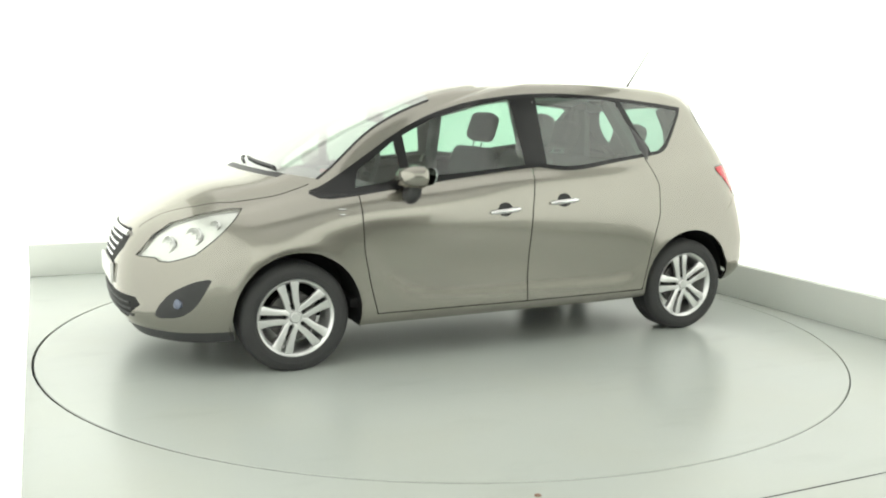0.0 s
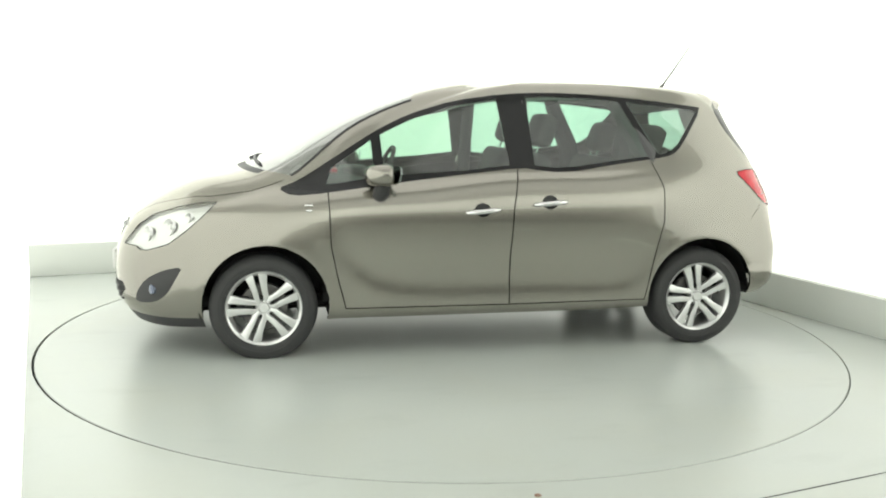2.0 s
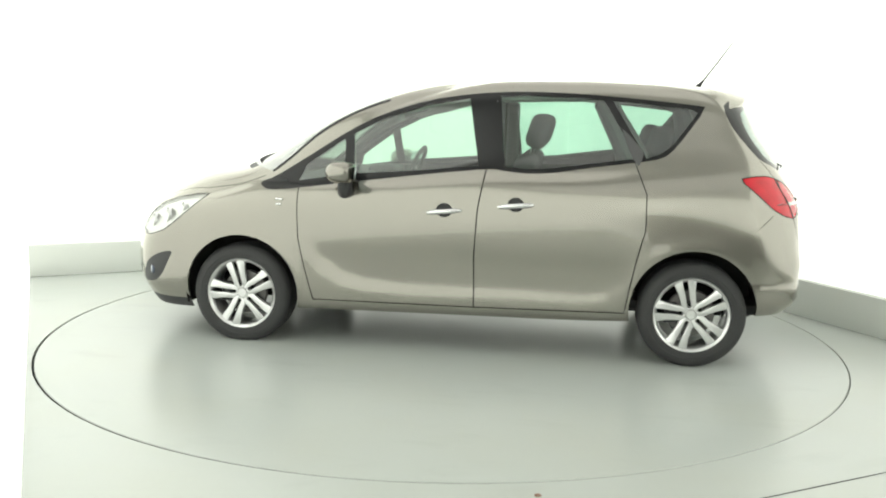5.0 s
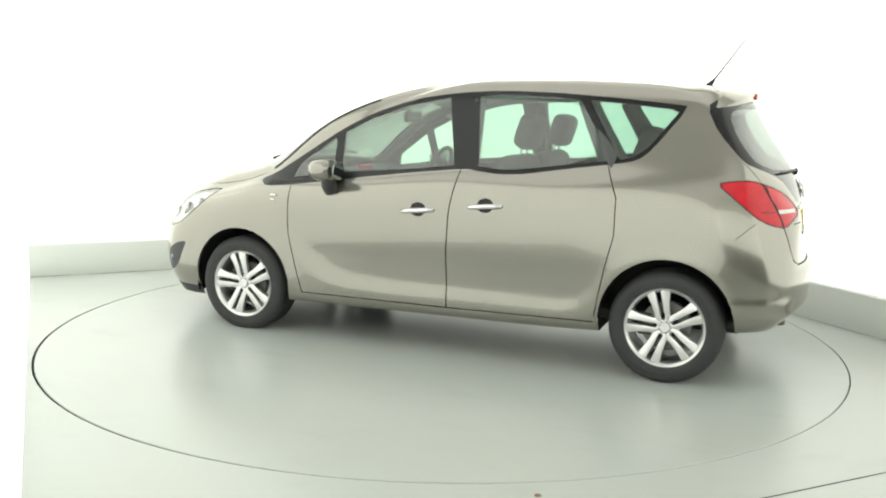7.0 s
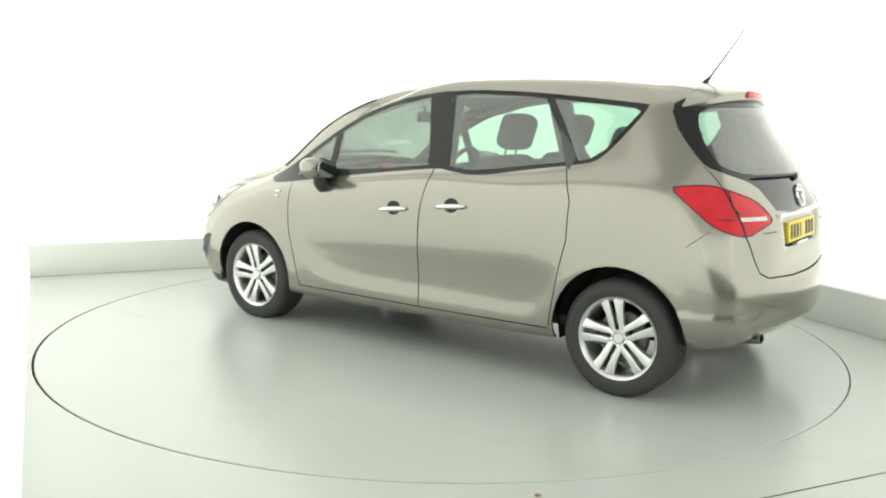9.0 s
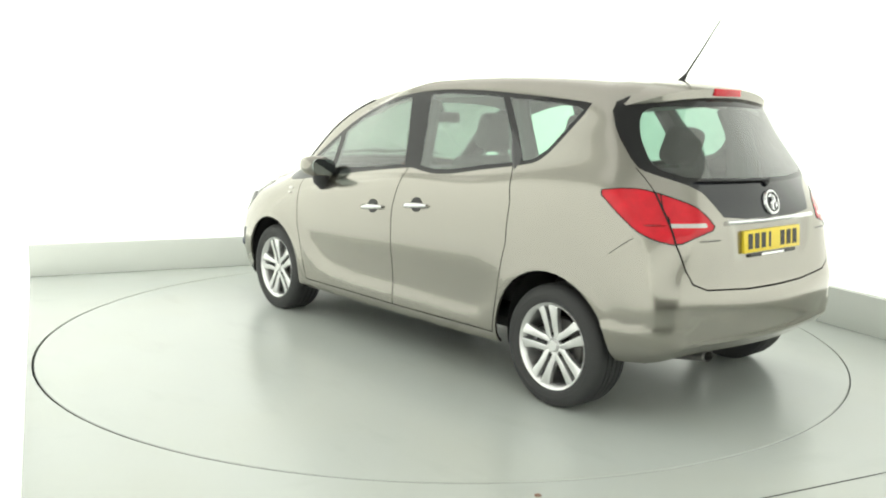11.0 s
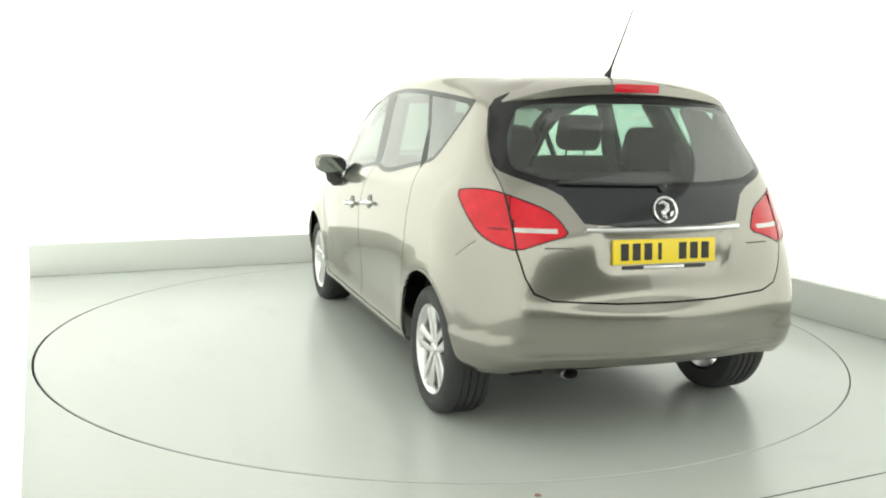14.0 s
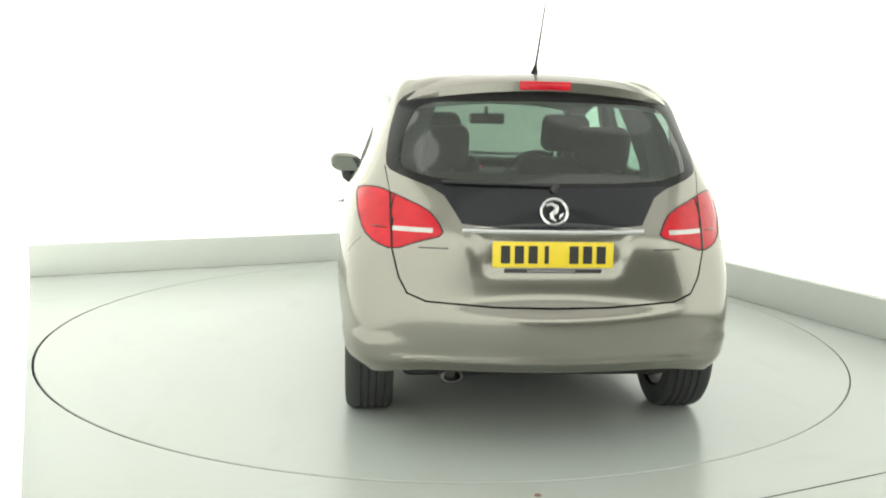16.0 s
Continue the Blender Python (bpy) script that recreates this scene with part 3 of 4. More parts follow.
    for name, faces in groups.items():
        for hand in (("both",) if name in middle else ("near", "far")):
            if name.startswith("filler"):
                sheets[name] = sheets.get(name.split(".")[1], PAINT)
            me = panel(name.split(".")[0], faces, hand, 0.0 if name in sheets and name not in ("window_trim",) else 0.014)
            me.materials.append(sheets.get(name, PAINT))
            ob = new(name.split(".")[0], me)
            ob.parent = car
            made[name, hand] = ob
    for hand in ("near", "far"):
        sg = 1 if hand == "near" else -1
        for lens, width in (("tail_lamp", .0032), ("gate_lamp", .0032), ("headlamp", .0028)):
            count = {}
            for f in groups[lens] + (groups.get("reversing_lamp", []) if lens == "gate_lamp" else []):
                for e in f.edges:
                    count[e] = count.get(e, 0) + 1
            bm2 = bmesh.new()
            for e, k in count.items():
                if k == 1 and e.calc_length() > .001:
                    tube(bm2, [Vector((v.co.x, sg * v.co.y, v.co.z)) for v in e.verts], width, 5)
            part("lamp_seal", bm2, TRIM, made[lens, hand], "thin black seal")
        me = panel("lamp_bowl", groups["headlamp"], hand, 0.0)
        for v in me.vertices:
            n = normal_at(Vector((v.co.x, abs(v.co.y), v.co.z)))
            v.co -= Vector((n.x, math.copysign(n.y, v.co.y), n.z)) * 0.012
        me.materials.append(ALLOY)
        new("lamp_bowl", me).parent = made["headlamp", hand]
        sg = 1 if hand == "near" else -1
        for x, z, r in ((1.965, .700, .044), (1.845, .745, .048), (1.735, .800, .028)):
            p = TREE.ray_cast(Vector((x, 2, z)), Vector((0, -1, 0)))[0]
            n = normal_at(p)
            bm2 = bmesh.new()
            lathe(bm2, [(.001, -.012), (r * .35, -.010), (r * .4, .0), (r * .45, -.012), (r * .8, -.004), (r, .006), (r * 1.04, .004), (r * 1.05, -.012)], 24)
            ob = part("lamp_reflector", bm2, ALLOY, made["headlamp", hand])
            c = p - n * 0.008
            d = Vector((n.x + .5, n.y, n.z * .4)).normalized()
            ob.matrix_local = Matrix.Translation((c.x, sg * c.y, c.z)) @ Vector((d.x, sg * d.y, d.z)).to_track_quat("Y", "Z").to_matrix().to_4x4()
    # dark inner shell behind the lower panels
    verts, faces, idx = [], [], {}
    top = 5 * NV + 4
    for i in range(0, nu, 2):
        for j in range(0, top + 1, 4):
            p = SKIN[i, j] - SKIN_N[i, j] * 0.03
            verts.append((p[0], max(p[1], 0), p[2]))
            idx[i, j] = len(verts) - 1
    for i in range(0, nu - 2, 2):
        for j in range(0, top, 4):
            q = [idx[i, j], idx[i + 2, j], idx[i + 2, j + 4], idx[i, j + 4]]
            c = np.mean([verts[k] for k in q], axis=0)
            if any((c[0] - a) ** 2 + (c[2] - b) ** 2 < (r + .05) ** 2 for a, b, r in ARCHES) and c[1] > .5:
                continue
            if c[0] < -1.7 and c[2] > 1.06:
                continue
            faces.append(q)
    n = len(verts)
    verts += [(x, -y, z) for x, y, z in verts]
    faces += [[k + n for k in q[::-1]] for q in faces]
    me = bpy.data.meshes.new("inner_shell")
    me.from_pydata(verts, [], faces)
    me.materials.append(DARK)
    new("inner_shell", me).parent = car
    bm.free()
    return made


def panel(name, faces, hand, lip):
    """One body panel from skin faces, with smooth skin normals and its edges turned inwards."""
    verts, quads, ids, norms = [], [], {}, []
    count = {}
    for f in faces:
        for a, b in zip(f.verts[:], f.verts[1:] + f.verts[:1]):
            count[frozenset((a, b))] = count.get(frozenset((a, b)), 0) + 1
    for f in faces:
        q = []
        for v in f.verts:
            if v not in ids:
                ids[v] = len(verts)
                verts.append(v.co.copy())
                norms.append(normal_at(v.co))
            q.append(ids[v])
        quads.append(q)
    if lip:
        for f in faces:
            for a, b in zip(f.verts[:], f.verts[1:] + f.verts[:1]):
                if count[frozenset((a, b))] == 1 and not (a.co.y < 1e-4 and b.co.y < 1e-4):
                    k = []
                    side = (b.co - a.co).cross(norms[ids[a]]).normalized()
                    for v, d in ((a, 0), (b, 0), (b, lip), (a, lip)):
                        verts.append(v.co - norms[ids[v]] * d)
                        norms.append(side)
                        k.append(len(verts) - 1)
                    quads.append(k[::-1])
    n = len(verts)
    if hand != "near":
        flip = [Vector((v.x, -v.y, v.z)) for v in verts]
        fn = [Vector((v.x, -v.y, v.z)) for v in norms]
        fq = [q[::-1] for q in quads]
        if hand == "far":
            verts, norms, quads = flip, fn, fq
        else:
            quads = quads + [[k + n for k in q] for q in fq]
            verts, norms = verts + flip, norms + fn
    me = bpy.data.meshes.new(name)
    me.from_pydata(verts, [], quads)
    me.polygons.foreach_set("use_smooth", [True] * len(me.polygons))
    me.normals_split_custom_set_from_vertices(norms)
    return me


DEEPRED = material("deep_red_lens", (0.22, 0.002, 0.006), 0.2, coat=0.4)
LENSGLASS = glass("clear_lamp_glass", (0.93, 0.94, 0.92))
REDLENS = material("red_lamp_lens", (0.58, 0.007, 0.020), 0.18, coat=0.45, vary=0.35, scale=16, spec=0.2)
CLEARLENS = material("clear_headlamp_lens", (0.55, 0.55, 0.53), 0.12, 0.3, 1.0, vary=0.2, scale=14)


def wheel(car, x, y, hand, axle):
    hub = new("wheel")
    hub.parent = car
    hub.matrix_local = pose(x, y, axle, 0, 0, 0 if hand > 0 else 180)
    # outside of the wheel is at +y
    bm = bmesh.new()
    tread = []
    for y0 in (.052, .020, -.014, -.048):           # four ribs with grooves between them
        tread += [(.303, y0), (.303, y0 - .024), (.295, y0 - .026), (.295, y0 - .033)]
    lathe(bm, [(.200, .062), (.213, .082), (.216, .088), (.238, .098), (.245, .0965), (.248, .099), (.271, .097), (.290, .085), (.300, .067)] + tread + [(.303, -.085), (.294, -.110), (.26, -.122), (.205, -.11)], 72)
    for v in bm.verts:                               # flattened where it stands on the floor
        v.co.z = max(v.co.z, -axle)
    part("tyre", bm, RUBBER, hub)
    bm = bmesh.new()
    lathe(bm, [(.194, -.10), (.186, .0), (.189, .06), (.200, .080), (.2115, .088), (.2145, .084), (.2140, .076), (.203, .066), (.196, -.10)], 64)
    part("rim", bm, ALLOY, hub, "silver five twin-spoke alloy rim")
    for k in range(5):
        for s in (-1, 1):
            bm = bmesh.new()
            outline = [(.030, s * .0005), (.042, s * .0005), (.046, s * .010), (.074, s * .011), (.085, s * .0095), (.13, s * .0115), (.199, s * .014), (.199, s * .070), (.175, s * .060), (.13, s * .049), (.085, s * .043), (.055, s * .042), (.030, s * .024)]
            prism(bm, outline[::s], .036, .066, lambda a, b, d: Vector((a, d + 0.018 * (a / .20) ** 2 - 8 * max(0, abs(b) - .03) ** 2, b)), 0.004)
            sp = part("spoke", bm, ALLOY, hub)
            sp.matrix_local = pose(0, 0, 0, 0, 72 * k - 77, 0)
    bm = bmesh.new()
    lathe(bm, [(.001, .076), (.024, .076), (.030, .071), (.032, .062), (.040, .058), (.046, .045), (.046, .0), (.001, .0)], 32)
    part("hub_cap", bm, ALLOY, hub)
    for k in range(5):
        bm = bmesh.new()
        lathe(bm, [(.001, .060), (.009, .060), (.010, .05), (.010, .0)], 8)
        b = part("wheel_bolt", bm, DARK, hub)
        a = radians(-(72 * k - 77))
        b.matrix_local = pose(.057 * math.cos(a), 0.0, .057 * math.sin(a))
    bm = bmesh.new()
    lathe(bm, [(.001, .018), (.13, .018), (.135, .012), (.135, -.012), (.001, -.02)], 40)
    part("brake_disc", bm, STEEL, hub)
    bm = bmesh.new()
    box(bm, .075, .15, -.03, .034, -.06, .06, .012)
    part("brake_caliper", bm, PLASTIC, hub)
    return hub


def build_car():
    car = tagged(new("car"), "taupe metallic compact family car parked on the turntable", "car")
    car_body(car)
    for x in (1.330, -1.322):
        for s in (1, -1):
            wheel(car, x, s * 0.755, s, 0.291 if x > 0 else 0.300)
    # wheel wells and floor pan
    bm = bmesh.new()
    box(bm, -1.70, 1.95, -.60, .60, .25, .33, .03)
    part("underbody", bm, DARK, car)
    for x, z in ((1.318, .305), (-1.322, .322)):
        for s in (1, -1):
            bm = bmesh.new()
            n = 24
            prof = []
            for k in range(n + 1):
                a = (math.pi + (0.5 if x > 0 else 0.22)) * (k / n) - 0.25
                prof.append((x + .37 * math.cos(a), z + .37 * math.sin(a)))
            o = [bm.verts.new((a, s * (.83 if x > 0 else .775), b)) for a, b in prof]
            i = [bm.verts.new((a, s * .50, b)) for a, b in prof]
            for k in range(n):
                bm.faces.new((o[k], o[k + 1], i[k + 1], i[k]))
            bm.faces.new(i)
            part("wheel_well", bm, DARK, car)
    return car



CLOTH = material("charcoal_seat_cloth", (0.045, 0.045, 0.048), 0.9, vary=0.2, scale=25, bump=0.3, fine=700)
DASHTOP = material("grey_dashboard_plastic", (0.07, 0.07, 0.072), 0.6, vary=0.1, scale=30, bump=0.15, fine=500)
LINER = material("light_grey_headliner", (0.45, 0.45, 0.43), 0.95, vary=0.05, scale=20)
PLATE = material("yellow_plate", (0.86, 0.65, 0.04), 0.35, vary=0.04, scale=20)
INK = material("black_plate_ink", (0.02, 0.02, 0.02), 0.5)
REDBIT = material("red_plastic", (0.8, 0.03, 0.06), 0.4)
FOGLENS = material("bluish_fog_lamp_glass", (0.10, 0.12, 0.18), 0.1, 0.5, 1.0)
MIRROR = material("mirror_glass", (0.32, 0.36, 0.35), 0.02, 1.0)


def on_skin(x, z, out=0.0):
    """The point of the near body side at (x, z), moved outwards."""
    loc, _, k, _ = TREE.ray_cast(Vector((x, 2.0, z)), Vector((0, -1, 0)))
    return loc + normal_at(loc) * out


def on_back(y, z, out=0.0):
    loc, _, k, _ = TREE.ray_cast(Vector((-3.0, abs(y), z)), Vector((1, 0, 0)))
    n = normal_at(loc)
    p = loc + n * out
    return Vector((p.x, math.copysign(p.y, y), p.z))


def flip_part(ob, parent):
    """The mirror image of a part on the other side of the car."""
    me = ob.data.copy()
    me.transform(ob.matrix_local @ Matrix.Identity(4))
    me.transform(Matrix.Diagonal((1, -1, 1, 1)))
    me.flip_normals()
    other = new(ob.name.split(".")[0], me)
    other.parent = parent
    return other


def interior(car):
    # headliner just under the roof
    verts, faces, idx = [], [], {}
    j0 = 8 * NV - 2
    js = list(range(j0, nv, 3))
    if js[-1] != nv - 1:
        js.append(nv - 1)
    for i in range(0, nu, 2):
        for j in js:
            p = SKIN[i, j] - SKIN_N[i, j] * 0.035
            idx[i, j] = len(verts)
            verts.append((p[0], max(p[1], 0), p[2]))
    for i in range(0, nu - 2, 2):
        for a, b in zip(js, js[1:]):
            faces.append([idx[i, a], idx[i + 2, a], idx[i + 2, b], idx[i, b]])
    n = len(verts)
    verts += [(x, -y, z) for x, y, z in verts]
    faces += [[k + n for k in q[::-1]] for q in faces]
    me = bpy.data.meshes.new("headliner")
    me.from_pydata(verts, [], faces)
    me.polygons.foreach_set("use_smooth", [True] * len(me.polygons))
    me.materials.append(LINER)
    new("headliner", me).parent = car
    bm = bmesh.new()
    box(bm, -1.75, 1.0, -.76, .76, .30, .36, .02)
    part("cabin_floor", bm, DARK, car)
    # dashboard with a hood over the instruments
    bm = bmesh.new()
    prism(bm, [(.62, .62), (.60, .86), (.66, .955), (.78, .985), (1.08, 1.0), (1.12, .95), (1.10, .60)], -.74, .74, lambda a, b, d: Vector((a, d, b)), 0.02)
    part("dashboard", bm, DASHTOP, car)
    bm = bmesh.new()
    box(bm, .60, .80, -.54, -.20, .95, 1.02, .03, 3)
    part("instrument_hood", bm, DASHTOP, car)
    bm = bmesh.new()
    box(bm, .85, .92, -.06, .06, 1.0, 1.03, .008)
    part("dash_tag", bm, REDBIT, car, "small red item on the dashboard")
    bm = bmesh.new()
    tube(bm, [Vector((.50, -.37, .98)) + Matrix.Rotation(radians(-24), 3, "Y") @ Vector((0, .185 * math.cos(2 * math.pi * k / 28), .185 * math.sin(2 * math.pi * k / 28))) for k in range(29)], .016, 8, False)
    box(bm, .50, .56, -.43, -.31, .92, 1.03, .02)
    box(bm, .505, .53, -.54, -.20, .965, .99, .008)
    part("steering_wheel", bm, PLASTIC, car)
    bm = bmesh.new()
    box(bm, .53, .57, -.165, .075, 1.33, 1.40, .018, 3)
    tube(bm, [(.57, -.045, 1.38), (.60, -.045, 1.44)], .012)
    part("rear_view_mirror", bm, PLASTIC, car)

    def seat(x, y, name, lean, w, top, rest):
        bm = bmesh.new()
        box(bm, x - .02, x + .50, y - w, y + w, .40, .58, .06, 3)
        s = part(name, bm, CLOTH, car)
        bm = bmesh.new()
        tilt = Matrix.Translation((x, y, .52)) @ Matrix.Rotation(radians(-lean), 4, "Y")
        box(bm, -.07, .07, -w, w, 0, top, .06, 3, tilt)
        part("backrest", bm, CLOTH, s)
        for dy in rest:
            bm = bmesh.new()
            box(bm, -.07, .06, dy - .135, dy + .135, top + .045, top + .255, .05, 3, tilt)
            h = part("headrest", bm, CLOTH, s)
            for e in (-.06, .06):
                bm = bmesh.new()
                tube(bm, [tilt @ Vector((0, dy + e, top - .02)), tilt @ Vector((0, dy + e, top + .08))], .007, 6)
                part("headrest_post", bm, CHROME, s)
    for y in (.37, -.37):
        seat(-.17, y, "front_seat", 17, .26, .665, (0,))
    seat(-.86, 0, "rear_seat", 20, .66, .62, (-.40, .40))
    bm = bmesh.new()
    box(bm, -1.80, -1.22, -.58, .58, .97, .99, .008)
    part("parcel_shelf", bm, DASHTOP, car)
    for s in (1, -1):
        bm = bmesh.new()
        tube(bm, [Vector((SKIN[3 * NU, j, 0] - .03, s * (SKIN[3 * NU, j, 1] - .02), SKIN[3 * NU, j, 2] - .03)) for j in range(6 * NV, 8 * NV + 1, 2)], .026, 8)
        part("windscreen_pillar_lining", bm, DASHTOP, car)
        bm = bmesh.new()
        tube(bm, [(-.16, s * .70, .42), (-.17, s * .735, 1.05), (-.18, s * .655, 1.47)], .045, 8)
        part("door_pillar", bm, DASHTOP, car)
        bm = bmesh.new()
        tube(bm, [(-1.02, s * .74, 1.0), (-.98, s * .715, 1.17), (-.86, s * .645, 1.38), (-.80, s * .60, 1.49)], [.085, .075, .06, .055], 8)
        part("rear_pillar_lining", bm, DASHTOP, car)
        bm = bmesh.new()
        tube(bm, [(-1.40, s * .62, .98), (-1.40, s * .60, 1.18), (-1.38, s * .55, 1.34), (-1.33, s * .49, 1.46)], [.11, .09, .07, .05], 8)
        part("tail_pillar_lining", bm, DASHTOP, car)


def fittings(car):
    pair = lambda ob: (ob, flip_part(ob, ob.parent))
    # door handles: a bright bar over a flat dark disc that stands for the cup's shade
    for x0, x1, z0, z1 in ((.188, -.008, .833, .851), (-.218, -.415, .878, .895)):
        bm = bmesh.new()
        xm, zm = (x0 + x1) / 2, (z0 + z1) / 2 + .008
        ring = [on_skin(xm + .047 * math.cos(a), zm + .040 * math.sin(a), .004) for a in (2 * math.pi * k / 24 for k in range(24))]
        vm = bm.verts.new(on_skin(xm, zm, .0048))
        vr = [bm.verts.new(p) for p in ring]
        for k in range(24):
            bm.faces.new((vr[k], vm, vr[(k + 1) % 24]))
        bmesh.ops.recalc_face_normals(bm, faces=bm.faces)
        pair(part("handle_cup_shade", bm, TRIM, car))
        bm = bmesh.new()
        pts = []
        for k in range(9):
            f = k / 8
            p = on_skin(x0 + (x1 - x0) * f, z0 + (z1 - z0) * f, .010 + .022 * math.sin(math.pi * f) ** .6)
            pts.append(p)
        tube(bm, pts, [.008, .013, .015, .015, .015, .015, .015, .013, .008], 10)
        pair(part("door_handle", bm, CHROME, car, "bright chrome door handle"))
    # side mirrors: housing, glass and dark foot
    bm = bmesh.new()
    bmesh.ops.create_uvsphere(bm, u_segments=24, v_segments=14, radius=1.0)
    for v in bm.verts:
        x, y, z = v.co
        sx = .115 if x > 0 else .055
        v.co = Vector((.665 + sx * math.copysign(abs(x) ** .8, x), .905 + .108 * math.copysign(abs(y) ** .75, y), 1.046 + .066 * math.copysign(abs(z) ** .8, z) + .012 * y))
    house = part("side_mirror", bm, PAINT, car, "body-coloured side mirror")
    far_house = flip_part(house, car)
    for s, up in ((1, house), (-1, far_house)):
        bm = bmesh.new()
        ring = [(.905 + .092 * math.copysign(abs(math.cos(a)) ** .7, math.cos(a)), 1.046 + .050 * math.copysign(abs(math.sin(a)) ** .7, math.sin(a))) for a in (2 * math.pi * k / 24 for k in range(24))]
        prism(bm, ring, .596, .604, lambda a, b, d: Vector((d - .16 * (a - .905) - .14 * (b - 1.046), s * a, b + .012 * (a - .905) / .105)))
        part("mirror_glass", bm, MIRROR, up)
        bm = bmesh.new()
        tube(bm, [(.68, s * .815, .935), (.68, s * .86, .935), (.675, s * .89, .955), (.67, s * .90, 1.01)], [.048, .046, .042, .045], 12)
        part("mirror_foot", bm, PLASTIC, up)
    # badge strip on the front wing, plain bars
    for dz, w in ((0, .045), (-.028, .03)):
        bm = bmesh.new()
        pts = [on_skin(1.08 - w / 2 + w * k / 3, .875 + dz, .002) for k in range(4)]
        tube(bm, pts, .006, 6)
        pair(part("wing_badge", bm, CHROME, car))
    # tailgate: chrome strip, badge, plate, wiper, brake lamp, spoiler, small scripts
    bm = bmesh.new()
    tube(bm, [on_back(-.375 + .75 * k / 20, .934, .006) for k in range(21)], .0115, 8)
    part("chrome_strip", bm, CHROME, car, "chrome strip across the tailgate")
    c = on_back(.0001, 1.012, .0)
    n = normal_at(Vector((c.x, 0, c.z)))
    turn = n.to_track_quat("Y", "Z").to_matrix().to_4x4()
    bm = bmesh.new()
    lathe(bm, [(.047, .0), (.048, .009), (.052, .012), (.059, .010), (.061, .0)], 36)
    badge = part("badge", bm, CHROME, car, "round chrome badge with a plain emblem")
    badge.matrix_local = Matrix.Translation(c + n * .003) @ turn
    bm = bmesh.new()
    lathe(bm, [(.001, .004), (.048, .004)], 36)
    part("badge_field", bm, GLOSSBLACK, badge)
    for pts, r in (([(.034, .006, .026), (.012, .008, .032), (-.010, .008, .020), (-.004, .009, .002), (.014, .008, -.012), (.010, .007, -.030), (-.006, .006, -.040)], [.005, .010, .012, .014, .013, .010, .004]),
                   ([(-.038, .006, -.006), (-.028, .007, -.016), (-.022, .006, -.030)], [.004, .009, .004])):
        bm = bmesh.new()
        tube(bm, pts, r, 8)
        part("emblem_stroke", bm, CHROME, badge)
    c = (on_back(.0001, .895, 0) + on_back(.0001, .784, 0)) / 2
    d = (on_back(.0001, .895, 0) - on_back(.0001, .784, 0)).normalized()
    n = Vector((-d.z, 0, d.x))
    frame_m = Matrix(((0, d.x, n.x, c.x + n.x * .008), (-1, 0, 0, 0), (0, d.z, n.z, c.z + n.z * .008), (0, 0, 0, 1)))
    bm = bmesh.new()
    box(bm, -.25, .25, -.053, .053, -.012, .004, .003)
    plate = part("number_plate", bm, PLATE, car, "yellow rear number plate with black bars")
    plate.matrix_local = frame_m
    for k, w in enumerate((.05, .05, .05, .03, None, .05, .05, .05)):
        if w is None:
            continue
        bm = bmesh.new()
        x = -.198 + k * .0565
        box(bm, x - w / 2 + .006, x + w / 2 - .006, -.036, .036, .004, .0052)
        part("plate_bar", bm, INK, plate)
    bm = bmesh.new()
    box(bm, -.20, .20, -.073, -.058, -.012, .008, .003)
    part("plate_lamp_strip", bm, PLASTIC, plate)
    bm = bmesh.new()
    box(bm, -.11, .09, -.071, -.060, .008, .0095)
    part("plate_label", bm, CHROME, plate)
    bm = bmesh.new()
    tube(bm, [on_back(.45 - .47 * k / 10, 1.117 - .004 * k / 10, .016) for k in range(11)], [.004] + [.007] * 9 + [.009], 8)
    arm = part("rear_wiper", bm, PLASTIC, car)
    bm = bmesh.new()
    tube(bm, [on_back(-.02, 1.113, .014), on_back(-.008, 1.104, .014), on_back(.0, 1.098, .002)], [.009, .013, .016], 10)
    part("wiper_hub", bm, PLASTIC, arm)
    # darker bars within the tail lamps
    for s in (1, -1):
        for z, y0, y1 in ((.931, .745, .675),):
            bm = bmesh.new()
            tube(bm, [on_back(s * (y0 + (y1 - y0) * k / 6), z, .0005) for k in range(7)], [.002, .004, .005, .005, .005, .004, .002], 6)
            part("lamp_bar", bm, DEEPRED, car)
    # roof spoiler with the high brake lamp
    bm = bmesh.new()
    rows = []
    for k in range(25):
        y = -.585 + 1.17 * k / 24
        e = abs(y) / .585
        lead = TREE.ray_cast(Vector((-1.42 + .03 * e, abs(y), 3)), Vector((0, 0, -1)))[0]
        foot = on_back(y, 1.505 - .050 * e ** 2)
        reach = .022 * (1 - e ** 5) + .004
        tip = Vector((foot.x - reach, y, foot.z + .040 * (1 - e ** 4) + .006))
        deep = .040 * (1 - e ** 4) + .008
        mid = lead.lerp(tip, .55) + Vector((0, 0, .010 * (1 - e ** 4)))
        prof = [(lead.x, lead.z + .0015), (mid.x, mid.z), (tip.x + .010, tip.z), (tip.x, tip.z - .007), (tip.x + .006, tip.z - deep), (foot.x + .01, foot.z - .016), (lead.x, lead.z - .03)]
        rows.append([bm.verts.new((a, y, b)) for a, b in prof])
    for r0, r1 in zip(rows, rows[1:]):
        for k in range(7):
            bm.faces.new((r0[k], r0[(k + 1) % 7], r1[(k + 1) % 7], r1[k]))
    bm.faces.new(rows[0])
    bm.faces.new(rows[-1][::-1])
    bmesh.ops.recalc_face_normals(bm, faces=bm.faces)
    edge = on_back(.0001, 1.505).x - .026
    spoiler = part("roof_spoiler", bm, PAINT, car)
    bm = bmesh.new()
